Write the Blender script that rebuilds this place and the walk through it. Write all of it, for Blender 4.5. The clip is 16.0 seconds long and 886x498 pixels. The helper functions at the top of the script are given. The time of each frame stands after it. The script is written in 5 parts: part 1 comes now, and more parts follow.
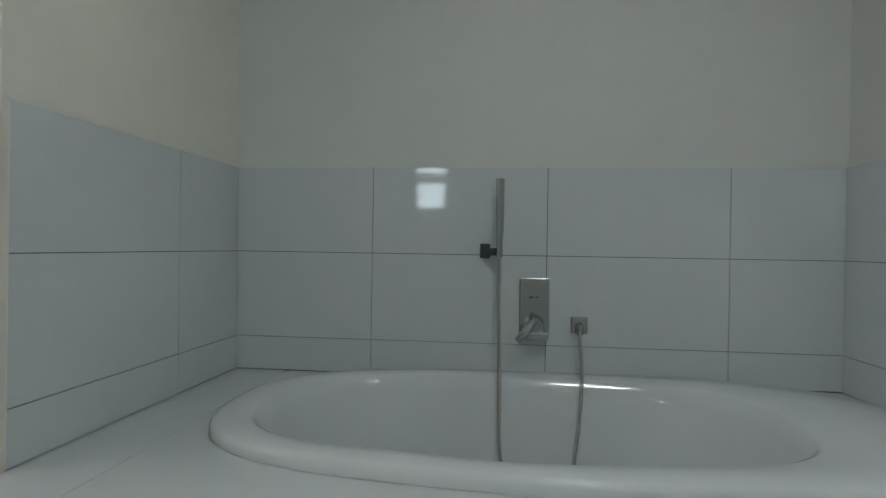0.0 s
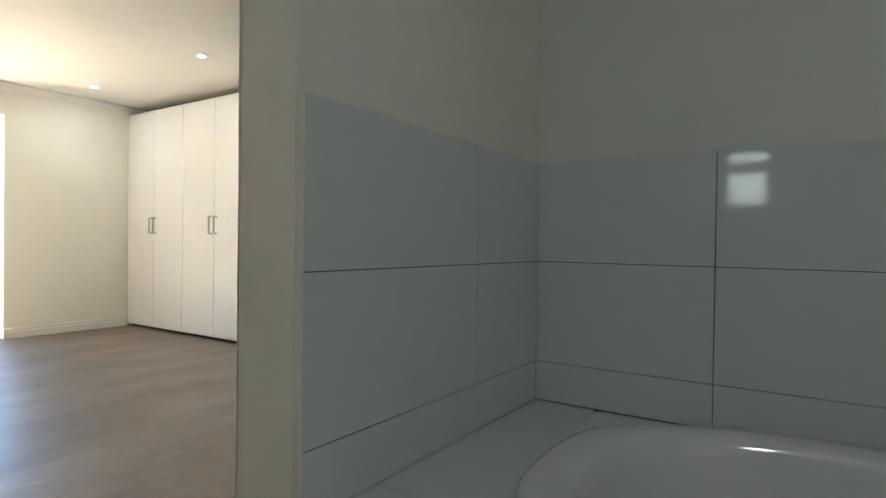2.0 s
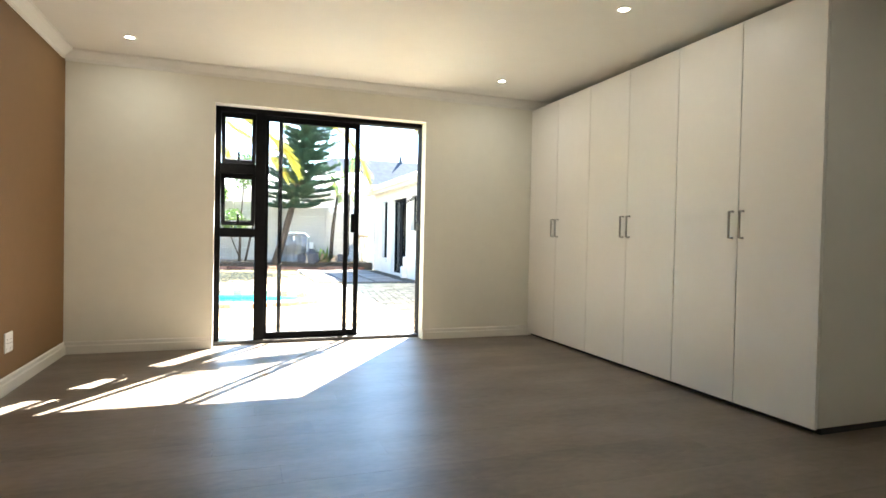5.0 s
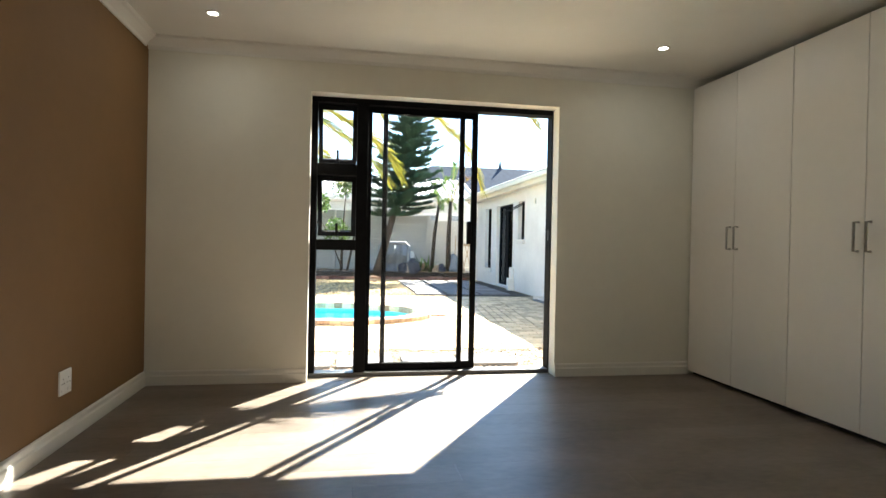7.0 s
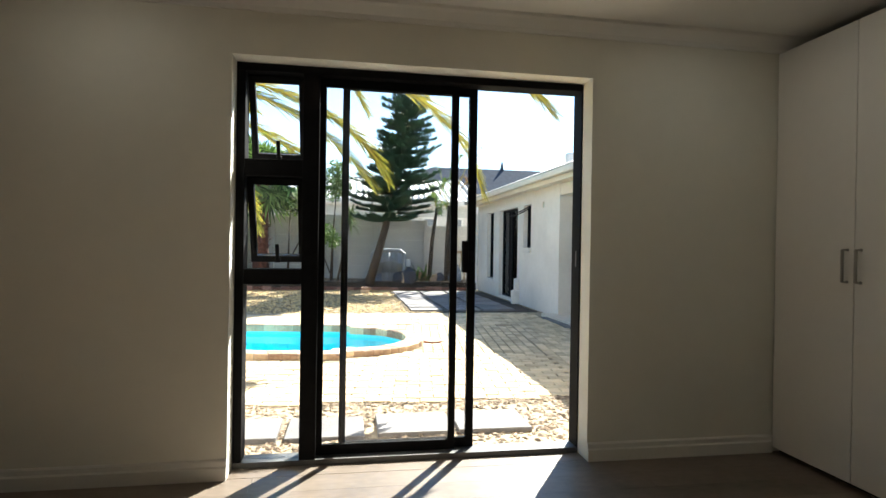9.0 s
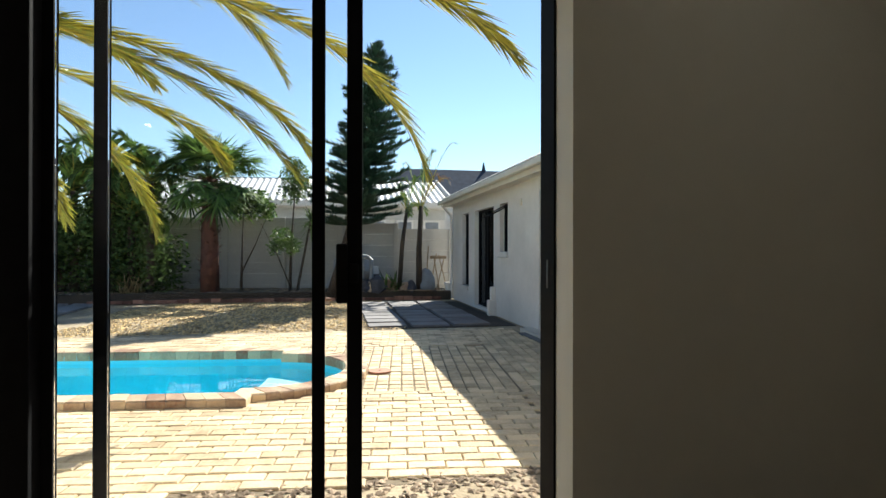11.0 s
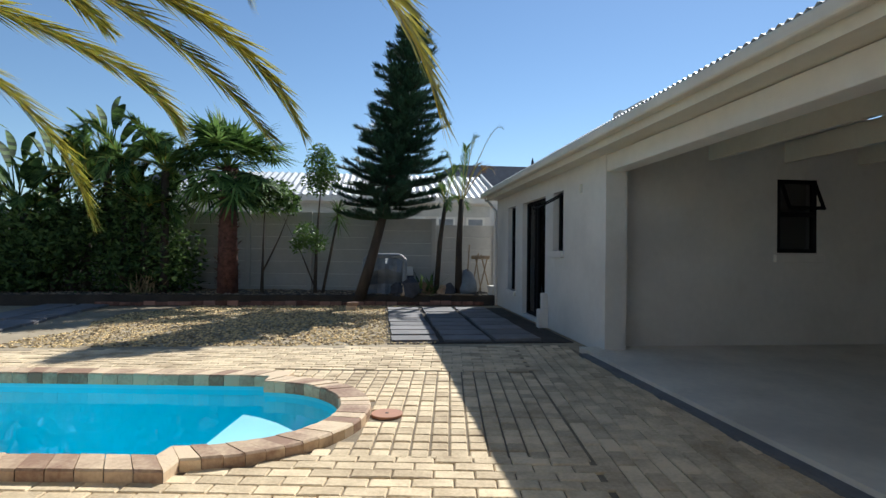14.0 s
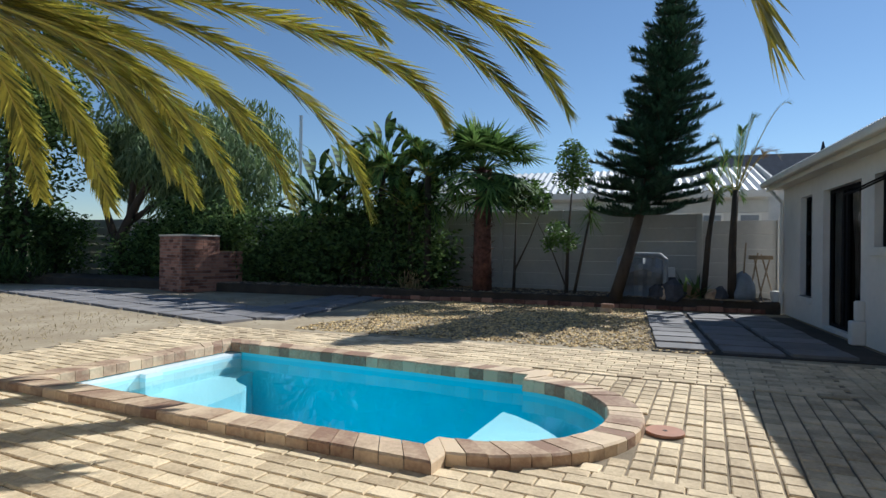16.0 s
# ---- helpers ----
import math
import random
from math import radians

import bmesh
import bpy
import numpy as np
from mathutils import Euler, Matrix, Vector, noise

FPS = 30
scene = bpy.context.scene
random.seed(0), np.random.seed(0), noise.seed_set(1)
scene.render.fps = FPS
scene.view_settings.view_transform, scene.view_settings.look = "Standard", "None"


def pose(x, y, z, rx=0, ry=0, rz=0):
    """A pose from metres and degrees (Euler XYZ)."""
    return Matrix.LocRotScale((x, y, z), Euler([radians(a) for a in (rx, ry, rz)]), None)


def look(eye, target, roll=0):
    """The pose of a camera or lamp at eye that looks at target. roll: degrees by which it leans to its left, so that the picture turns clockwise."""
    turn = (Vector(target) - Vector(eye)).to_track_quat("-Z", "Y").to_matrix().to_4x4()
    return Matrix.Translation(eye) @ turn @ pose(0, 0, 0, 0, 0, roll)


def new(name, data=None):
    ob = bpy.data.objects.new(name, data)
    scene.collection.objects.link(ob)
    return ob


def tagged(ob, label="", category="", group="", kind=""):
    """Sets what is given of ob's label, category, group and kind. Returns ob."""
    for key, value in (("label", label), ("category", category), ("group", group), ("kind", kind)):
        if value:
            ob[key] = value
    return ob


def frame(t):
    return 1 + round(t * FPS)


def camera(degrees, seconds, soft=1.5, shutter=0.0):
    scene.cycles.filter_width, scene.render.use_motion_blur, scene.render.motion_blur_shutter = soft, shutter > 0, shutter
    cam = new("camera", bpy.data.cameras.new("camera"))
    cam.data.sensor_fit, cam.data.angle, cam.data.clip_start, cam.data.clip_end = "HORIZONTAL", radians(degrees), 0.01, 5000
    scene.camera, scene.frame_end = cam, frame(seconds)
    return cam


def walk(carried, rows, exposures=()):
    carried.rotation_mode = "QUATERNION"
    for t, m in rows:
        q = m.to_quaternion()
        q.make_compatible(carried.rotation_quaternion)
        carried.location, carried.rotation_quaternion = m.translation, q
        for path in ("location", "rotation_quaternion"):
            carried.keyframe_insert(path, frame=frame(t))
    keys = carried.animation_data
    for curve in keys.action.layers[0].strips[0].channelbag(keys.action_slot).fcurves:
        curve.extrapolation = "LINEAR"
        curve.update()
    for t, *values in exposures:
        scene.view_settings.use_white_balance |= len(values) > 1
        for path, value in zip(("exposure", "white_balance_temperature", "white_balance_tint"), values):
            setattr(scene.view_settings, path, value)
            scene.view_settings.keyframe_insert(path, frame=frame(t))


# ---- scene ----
cam = camera(76.3, 16.0)
PATH = [
    (0, (0.611, -0.162, 0.932), (0.392, 1.826, 0.924), 0.9),
    (0.5, (0.548, -0.055, 0.936), (0.224, 1.919, 0.927), 0.9),
    (1, (0.510, 0.067, 0.944), (-0.090, 1.975, 0.937), 0.8),
    (1.5, (0.462, 0.142, 0.952), (-0.450, 1.922, 0.936), 0.9),
    (2, (0.366, 0.179, 0.958), (-0.739, 1.846, 0.937), 0.8),
    (2.5, (0.175, 0.228, 0.978), (-1.073, 1.790, 0.956), 0.9),
    (3, (0.017, 0.275, 0.979), (-1.356, 1.729, 0.956), 1),
    (3.5, (-0.190, 0.460, 1.003), (-1.757, 1.703, 0.974), 1.2),
    (4, (-0.352, 0.581, 1.007), (-2.079, 1.589, 0.967), 1),
    (4.5, (-0.560, 0.613, 0.999), (-2.380, 1.440, 0.960), 1),
    (5, (-0.779, 0.648, 0.980), (-2.662, 1.320, 0.943), 1.2),
    (7.5, (-2.095, 0.696, 1.049), (-4.069, 1.020, 1.036), 1.2),
    (8, (-2.409, 0.757, 1.101), (-4.383, 1.076, 1.089), 1.3),
    (10.5, (-4.097, 1.453, 1.187), (-6.060, 1.833, 1.187), 0.1),
    (11, (-4.447, 1.622, 1.180), (-6.410, 2.006, 1.185), 0.1),
    (11.5, (-4.772, 1.815, 1.178), (-6.735, 2.197, 1.184), -0.1),
    (12, (-5.020, 1.918, 1.165), (-6.985, 2.294, 1.172), -0.1),
    (12.5, (-5.347, 1.971, 1.177), (-7.313, 2.341, 1.181), 0.1),
    (13, (-5.600, 2.052, 1.174), (-7.569, 2.400, 1.180), 0.4),
    (13.5, (-5.799, 2.045, 1.155), (-7.778, 2.340, 1.160), 0.7),
    (14, (-6.103, 2.042, 1.139), (-8.091, 2.261, 1.146), 0.6),
    (14.5, (-6.243, 2.017, 1.117), (-8.242, 2.096, 1.124), 0.5),
    (15, (-6.374, 1.970, 1.088), (-8.368, 1.822, 1.094), 0.7),
    (15.5, (-6.475, 1.888, 1.063), (-8.436, 1.498, 1.067), 1),
    (16, (-6.470, 1.875, 1.053), (-8.369, 1.248, 1.060), 0.7),
]
SUN_AZ = (-1.0, 0.67)
SUN_EL = 41.3
EXPO = [(0.0, 5.4, 5700, 4), (1.0, 5.35, 5800, 5), (2.0, 4.85, 6000, 4), (3.0, 4.5, 6200, 4), (4.0, 4.45, 6400, 4), (5.0, 4.15, 6450, 3), (7.5, 2.7, 6450, 3), (8.2, 2.45, 6450, 3),
        (10.3, 1.4, 6450, 3), (11.0, 1.1, 6450, 4), (12.5, 0.68, 6400, 5), (14.0, 0.4, 6000, 6), (16.0, 0.16, 5800, 6)]
walk(cam, [(t, look(eye, target, roll)) for t, eye, target, roll in PATH], EXPO)

# ---- sky and sun ----
world = bpy.data.worlds.new("world")
scene.world = world
world.use_nodes = True
wn = world.node_tree.nodes
sky = wn.new("ShaderNodeTexSky")
sky.sky_type = "NISHITA"
sky.sun_disc = False
sky.sun_elevation = radians(SUN_EL)
sky.sun_rotation = math.atan2(SUN_AZ[0], SUN_AZ[1])
sky.air_density, sky.dust_density, sky.ozone_density = 1.0, 0.05, 3.0
wn["Background"].inputs["Strength"].default_value = 0.085
world.node_tree.links.new(sky.outputs[0], wn["Background"].inputs["Color"])
sun = new("sun", bpy.data.lights.new("sun", "SUN"))
sun.data.energy, sun.data.angle, sun.data.color = 5.0, radians(0.5), (1.0, 0.95, 0.88)
_h = math.hypot(*SUN_AZ)
sun_dir = Vector((SUN_AZ[0] / _h * math.cos(radians(SUN_EL)), SUN_AZ[1] / _h * math.cos(radians(SUN_EL)), math.sin(radians(SUN_EL))))
sun.matrix_world = look(sun_dir * 60, (0, 0, 0))
# sky light in the small bathroom window
bw = new("bathroom_window_light", bpy.data.lights.new("bathroom_window_light", "AREA"))
bw.data.shape, bw.data.size, bw.data.size_y, bw.data.energy, bw.data.color = "RECTANGLE", 0.28, 0.42, 0.095, (0.93, 1.0, 0.97)
bw.matrix_world = look((-0.10, -1.70, 1.50), (-0.10, 0.0, 1.50))


# ---- materials ----
def mat(name, col, rough=0.6, var=0.12, scale=6.0, bump=0.0, bscale=60.0, metal=0.0, rnd=0.0, island=0.0, hue=None, stretch=(1, 1, 1), spec=0.5, stain=0.0, trans=0.0):
    """A surface with large mottling, fine grain and relief; rnd and island vary it piece by piece."""
    m = bpy.data.materials.new(name)
    m.use_nodes = True
    nt = m.node_tree
    n, l = nt.nodes, nt.links
    b = n["Principled BSDF"]
    b.inputs["Roughness"].default_value, b.inputs["Metallic"].default_value = rough, metal
    b.inputs["Specular IOR Level"].default_value = spec
    tc, mp = n.new("ShaderNodeTexCoord"), n.new("ShaderNodeMapping")
    geo = n.new("ShaderNodeNewGeometry")
    l.new(geo.outputs["Position"], mp.inputs[0])
    mp.inputs["Scale"].default_value = stretch
    n1, n2 = n.new("ShaderNodeTexNoise"), n.new("ShaderNodeTexNoise")
    n1.inputs["Scale"].default_value, n2.inputs["Scale"].default_value = scale, scale * 9
    n1.inputs["Detail"].default_value = n2.inputs["Detail"].default_value = 4
    l.new(mp.outputs[0], n1.inputs["Vector"]), l.new(mp.outputs[0], n2.inputs["Vector"])
    add = n.new("ShaderNodeMath")
    add.operation = "MULTIPLY_ADD"
    l.new(n2.outputs["Fac"], add.inputs[0])
    add.inputs[1].default_value = 0.5
    l.new(n1.outputs["Fac"], add.inputs[2])
    fac = add.outputs[0]
    if rnd or island:
        oi = n.new("ShaderNodeObjectInfo")
        a2 = n.new("ShaderNodeMath")
        a2.operation = "MULTIPLY_ADD"
        l.new(geo.outputs["Random Per Island"] if island else oi.outputs["Random"], a2.inputs[0])
        a2.inputs[1].default_value = island or rnd
        l.new(fac, a2.inputs[2])
        a3 = n.new("ShaderNodeMath")
        a3.operation = "SUBTRACT"
        l.new(a2.outputs[0], a3.inputs[0])
        a3.inputs[1].default_value = (island or rnd) / 2
        fac = a3.outputs[0]
    ramp = n.new("ShaderNodeValToRGB")
    lo = [c * (1 - var * 1.6) for c in col]
    hi = [min(1, c * (1 + var)) for c in (hue or col)]
    ramp.color_ramp.elements[0].position, ramp.color_ramp.elements[1].position = 0.4, 1.0
    ramp.color_ramp.elements[0].color, ramp.color_ramp.elements[1].color = (*lo, 1), (*hi, 1)
    l.new(fac, ramp.inputs[0])
    out = ramp.outputs[0]
    if stain:
        n3, mx = n.new("ShaderNodeTexNoise"), n.new("ShaderNodeMixRGB")
        n3.inputs["Scale"].default_value, n3.inputs["Detail"].default_value = 0.9, 6
        l.new(geo.outputs["Position"], n3.inputs["Vector"])
        r3 = n.new("ShaderNodeValToRGB")
        r3.color_ramp.elements[0].position, r3.color_ramp.elements[1].position = 0.5, 0.72
        r3.color_ramp.elements[1].color = (stain, stain, stain, 1)
        l.new(n3.outputs["Fac"], r3.inputs[0]), l.new(r3.outputs[0], mx.inputs[0]), l.new(out, mx.inputs[1])
        mx.inputs[2].default_value = (*[c * 0.55 for c in col], 1)
        out = mx.outputs[0]
    l.new(out, b.inputs["Base Color"])
    if bump:
        bp, n4 = n.new("ShaderNodeBump"), n.new("ShaderNodeTexNoise")
        n4.inputs["Scale"].default_value, n4.inputs["Detail"].default_value = bscale, 5
        l.new(mp.outputs[0], n4.inputs["Vector"]), l.new(n4.outputs["Fac"], bp.inputs["Height"])
        bp.inputs["Strength"].default_value, bp.inputs["Distance"].default_value = bump, 0.01
        l.new(bp.outputs[0], b.inputs["Normal"])
    if trans:
        tr, mixs = n.new("ShaderNodeBsdfTranslucent"), n.new("ShaderNodeMixShader")
        l.new(out, tr.inputs["Color"])
        mixs.inputs[0].default_value = trans
        l.new(b.outputs[0], mixs.inputs[1]), l.new(tr.outputs[0], mixs.inputs[2])
        l.new(mixs.outputs[0], n["Material Output"].inputs["Surface"])
    return m


def glass(name, tint=(1, 1, 1), gloss=0.06):
    """Thin window glass: clear, with a mirror sheen that grows at grazing angles."""
    m = bpy.data.materials.new(name)
    m.use_nodes = True
    n, l = m.node_tree.nodes, m.node_tree.links
    n.remove(n["Principled BSDF"])
    t, g, mx, fr = n.new("ShaderNodeBsdfTransparent"), n.new("ShaderNodeBsdfGlossy"), n.new("ShaderNodeMixShader"), n.new("ShaderNodeFresnel")
    t.inputs[0].default_value = (*tint, 1)
    g.inputs["Roughness"].default_value = 0.01
    fr.inputs[0].default_value = 1.3
    l.new(fr.outputs[0], mx.inputs[0]), l.new(t.outputs[0], mx.inputs[1]), l.new(g.outputs[0], mx.inputs[2])
    l.new(mx.outputs[0], n["Material Output"].inputs["Surface"])
    return m


def lamp_mat(name, col, strength):
    m = bpy.data.materials.new(name)
    m.use_nodes = True
    b = m.node_tree.nodes["Principled BSDF"]
    b.inputs["Emission Color"].default_value, b.inputs["Emission Strength"].default_value = (*col, 1), strength
    return m


M_WALL = mat("cream_wall_paint", (0.82, 0.80, 0.705), 0.75, 0.03, 1.2, 0.08, 140)
M_BATHWALL = mat("bathroom_wall_paint", (0.70, 0.70, 0.66), 0.7, 0.03, 1.2, 0.08, 140)
M_BROWN = mat("brown_accent_paint", (0.21, 0.115, 0.042), 0.7, 0.05, 1.5, 0.08, 140)
M_CEIL = mat("ceiling_paint", (0.84, 0.83, 0.78), 0.85, 0.02, 1.0, 0.06, 120)
M_TRIM = mat("white_trim_paint", (0.76, 0.74, 0.68), 0.4, 0.03, 3)
M_TILE = mat("white_glazed_tile", (0.66, 0.68, 0.685), 0.06, 0.02, 2, 0.01, 8)
M_GROUT = mat("dark_grout", (0.10, 0.10, 0.10), 0.9, 0.2, 20)
M_ENAMEL = mat("white_bath_enamel", (0.74, 0.75, 0.76), 0.10, 0.015, 2)
M_CHROME = mat("chrome", (0.50, 0.51, 0.52), 0.12, 0.04, 8, metal=1.0)
# chrome with the dark room it mirrors put into the colour
M_CHROME_REFL = mat("chrome_dark_reflection", (0.10, 0.10, 0.105), 0.2, 0.05, 8, metal=1.0)
M_STEEL = mat("brushed_steel", (0.45, 0.44, 0.42), 0.3, 0.08, 30, metal=1.0)
M_WARD = mat("white_melamine", (0.82, 0.80, 0.76), 0.35, 0.02, 2)
M_GAP = mat("dark_gap", (0.05, 0.05, 0.05), 0.9, 0.1, 9)
M_VINYL = mat("grey_brown_vinyl_plank", (0.140, 0.108, 0.083), 0.40, 0.20, 2.4, 0.04, 70, rnd=0.18, stretch=(1.6, 0.7, 1), hue=(0.180, 0.142, 0.112))
M_ALU = mat("black_aluminium", (0.012, 0.012, 0.013), 0.7, 0.15, 20, spec=0.06)
M_ALUSILL = mat("grey_aluminium_track", (0.12, 0.12, 0.12), 0.4, 0.15, 20)
M_PLASTIC = mat("white_plastic", (0.78, 0.78, 0.76), 0.35, 0.02, 5)
M_GLASS = glass("window_glass")
M_DARKGLASS = glass("tinted_glass", (0.55, 0.57, 0.57))
M_LAMP = lamp_mat("lamp_glow", (1.0, 0.93, 0.8), 2.5)
M_PLASTER = mat("white_exterior_plaster", (0.66, 0.635, 0.59), 0.9, 0.06, 1.3, 0.25, 70, stain=0.25)
M_FASCIA = mat("cream_fascia_paint", (0.62, 0.58, 0.49), 0.6, 0.06, 2, 0.05, 50)
M_ROOF = mat("weathered_roof_sheet", (0.45, 0.45, 0.45), 0.55, 0.12, 2, stain=0.35)
M_DARKROOF = mat("dark_slate_roof", (0.045, 0.055, 0.075), 0.95, 0.15, 3, spec=0.05)
M_CONC = mat("grey_patio_concrete", (0.66, 0.60, 0.50), 0.7, 0.12, 1.6, 0.2, 60, stain=0.4)
M_KERB = mat("dark_slab_edge", (0.15, 0.15, 0.15), 0.8, 0.15, 4, 0.2, 60)
M_SOIL = mat("dry_sandy_soil", (0.38, 0.28, 0.165), 0.95, 0.22, 1.1, 0.6, 45, hue=(0.38, 0.31, 0.21), stain=0.35)
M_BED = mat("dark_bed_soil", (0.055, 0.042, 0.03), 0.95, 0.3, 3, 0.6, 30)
M_BRICK = mat("clay_paver", (0.54, 0.395, 0.235), 0.85, 0.16, 5, 0.5, 55, rnd=0.42, hue=(0.70, 0.55, 0.35), stain=0.3)
M_BRICKS = mat("clay_paver_far", (0.54, 0.395, 0.235), 0.85, 0.16, 5, 0.5, 55, island=0.42, hue=(0.70, 0.55, 0.35), stain=0.3)
M_SAND = mat("joint_sand", (0.22, 0.17, 0.11), 0.95, 0.25, 9, 0.3, 90)
M_COPING = mat("brick_coping", (0.40, 0.235, 0.15), 0.75, 0.18, 4, 0.3, 60, rnd=0.7, hue=(0.58, 0.44, 0.29))
M_POOL = mat("pale_blue_pool_shell", (0.13, 0.74, 0.90), 0.35, 0.04, 1.5)
M_STEP = mat("white_pool_step", (0.72, 0.82, 0.85), 0.4, 0.04, 2)
M_SLAB = mat("grey_concrete_paver", (0.22, 0.205, 0.20), 0.85, 0.16, 3, 0.4, 60, rnd=0.5, stain=0.35)
M_PEBBLE = mat("yellow_gravel", (0.36, 0.23, 0.09), 0.8, 0.35, 8, island=1.0, hue=(0.62, 0.44, 0.20))
M_CHIP = mat("bark_chips", (0.22, 0.15, 0.09), 0.9, 0.3, 8, island=0.8, hue=(0.34, 0.25, 0.17))
M_REDBRICK = mat("red_face_brick", (0.22, 0.085, 0.055), 0.85, 0.25, 6, 0.4, 60, rnd=0.8, hue=(0.34, 0.17, 0.115))
M_MORTAR = mat("mortar", (0.30, 0.27, 0.24), 0.95, 0.15, 10, 0.3, 60)
M_PRECAST = mat("painted_precast_wall", (0.42, 0.41, 0.385), 0.9, 0.08, 1.4, 0.3, 40, stain=0.35)
M_BARK = mat("brown_bark", (0.065, 0.048, 0.035), 0.95, 0.3, 7, 0.8, 30, stretch=(1, 1, 0.3))
M_PALMBARK = mat("fibrous_palm_bark", (0.06, 0.026, 0.019), 0.95, 0.4, 9, 0.9, 26, hue=(0.14, 0.062, 0.045))
M_FROND = mat("palm_frond_green", (0.20, 0.21, 0.025), 0.40, 0.3, 3, island=0.7, hue=(0.40, 0.35, 0.05), trans=0.35)
M_RIB = mat("palm_rib_yellow", (0.42, 0.34, 0.05), 0.45, 0.15, 4)
M_FAN = mat("fan_palm_green", (0.05, 0.105, 0.028), 0.6, 0.3, 3, island=0.9, hue=(0.15, 0.24, 0.06), spec=0.25, trans=0.3)
M_PINE = mat("pine_needles", (0.018, 0.050, 0.028), 0.6, 0.25, 4, island=0.6, hue=(0.035, 0.085, 0.045), trans=0.12)
M_LEAF = mat("dark_leaves", (0.045, 0.085, 0.024), 0.65, 0.3, 3, island=0.9, hue=(0.11, 0.17, 0.05), spec=0.2, trans=0.3)
M_PEPPER = mat("pepper_tree_leaves", (0.11, 0.17, 0.05), 0.6, 0.25, 2, island=0.6, hue=(0.16, 0.22, 0.10), trans=0.35)
M_BRIGHT = mat("bright_leaves", (0.07, 0.13, 0.025), 0.5, 0.25, 3, island=0.6, hue=(0.12, 0.2, 0.04), trans=0.3)
M_STRAW = mat("dry_straw", (0.30, 0.22, 0.10), 0.8, 0.25, 6, island=0.7, hue=(0.42, 0.33, 0.18), trans=0.2)
M_DEADLEAF = mat("dry_palm_leaf", (0.22, 0.13, 0.06), 0.7, 0.25, 6, island=0.6, trans=0.2)
M_JUNK = mat("grey_plastic_sheet", (0.22, 0.24, 0.26), 0.5, 0.2, 5, 0.3, 12)
M_JUNKD = mat("dark_rubble", (0.06, 0.06, 0.07), 0.8, 0.3, 8, 0.4, 30)
M_WOODTOOL = mat("weathered_tool_wood", (0.26, 0.19, 0.12), 0.8, 0.2, 12)
M_TERRA = mat("terracotta_plastic", (0.42, 0.20, 0.12), 0.6, 0.1, 8)
M_TERRA2 = mat("brown_cardboard", (0.30, 0.19, 0.11), 0.9, 0.12, 8)
M_BAND = mat("grey_band_paint", (0.50, 0.50, 0.47), 0.8, 0.1, 3)
M_INT = mat("dim_room_interior", (0.34, 0.31, 0.28), 0.9, 0.1, 3)


def water_mat():
    m = bpy.data.materials.new("pool_water")
    m.use_nodes = True
    n, l = m.node_tree.nodes, m.node_tree.links
    n.remove(n["Principled BSDF"])
    t, g, mx, fr = n.new("ShaderNodeBsdfTransparent"), n.new("ShaderNodeBsdfGlossy"), n.new("ShaderNodeMixShader"), n.new("ShaderNodeFresnel")
    t.inputs[0].default_value = (0.56, 0.94, 1.0, 1)
    g.inputs["Roughness"].default_value = 0.02
    fr.inputs[0].default_value = 1.33
    nz, bp = n.new("ShaderNodeTexNoise"), n.new("ShaderNodeBump")
    nz.inputs["Scale"].default_value, bp.inputs["Strength"].default_value, bp.inputs["Distance"].default_value = 5.0, 0.12, 0.02
    l.new(nz.outputs["Fac"], bp.inputs["Height"]), l.new(bp.outputs[0], g.inputs["Normal"]), l.new(bp.outputs[0], fr.inputs["Normal"])
    l.new(fr.outputs[0], mx.inputs[0]), l.new(t.outputs[0], mx.inputs[1]), l.new(g.outputs[0], mx.inputs[2])
    l.new(mx.outputs[0], n["Material Output"].inputs["Surface"])
    return m


M_WATER = water_mat()


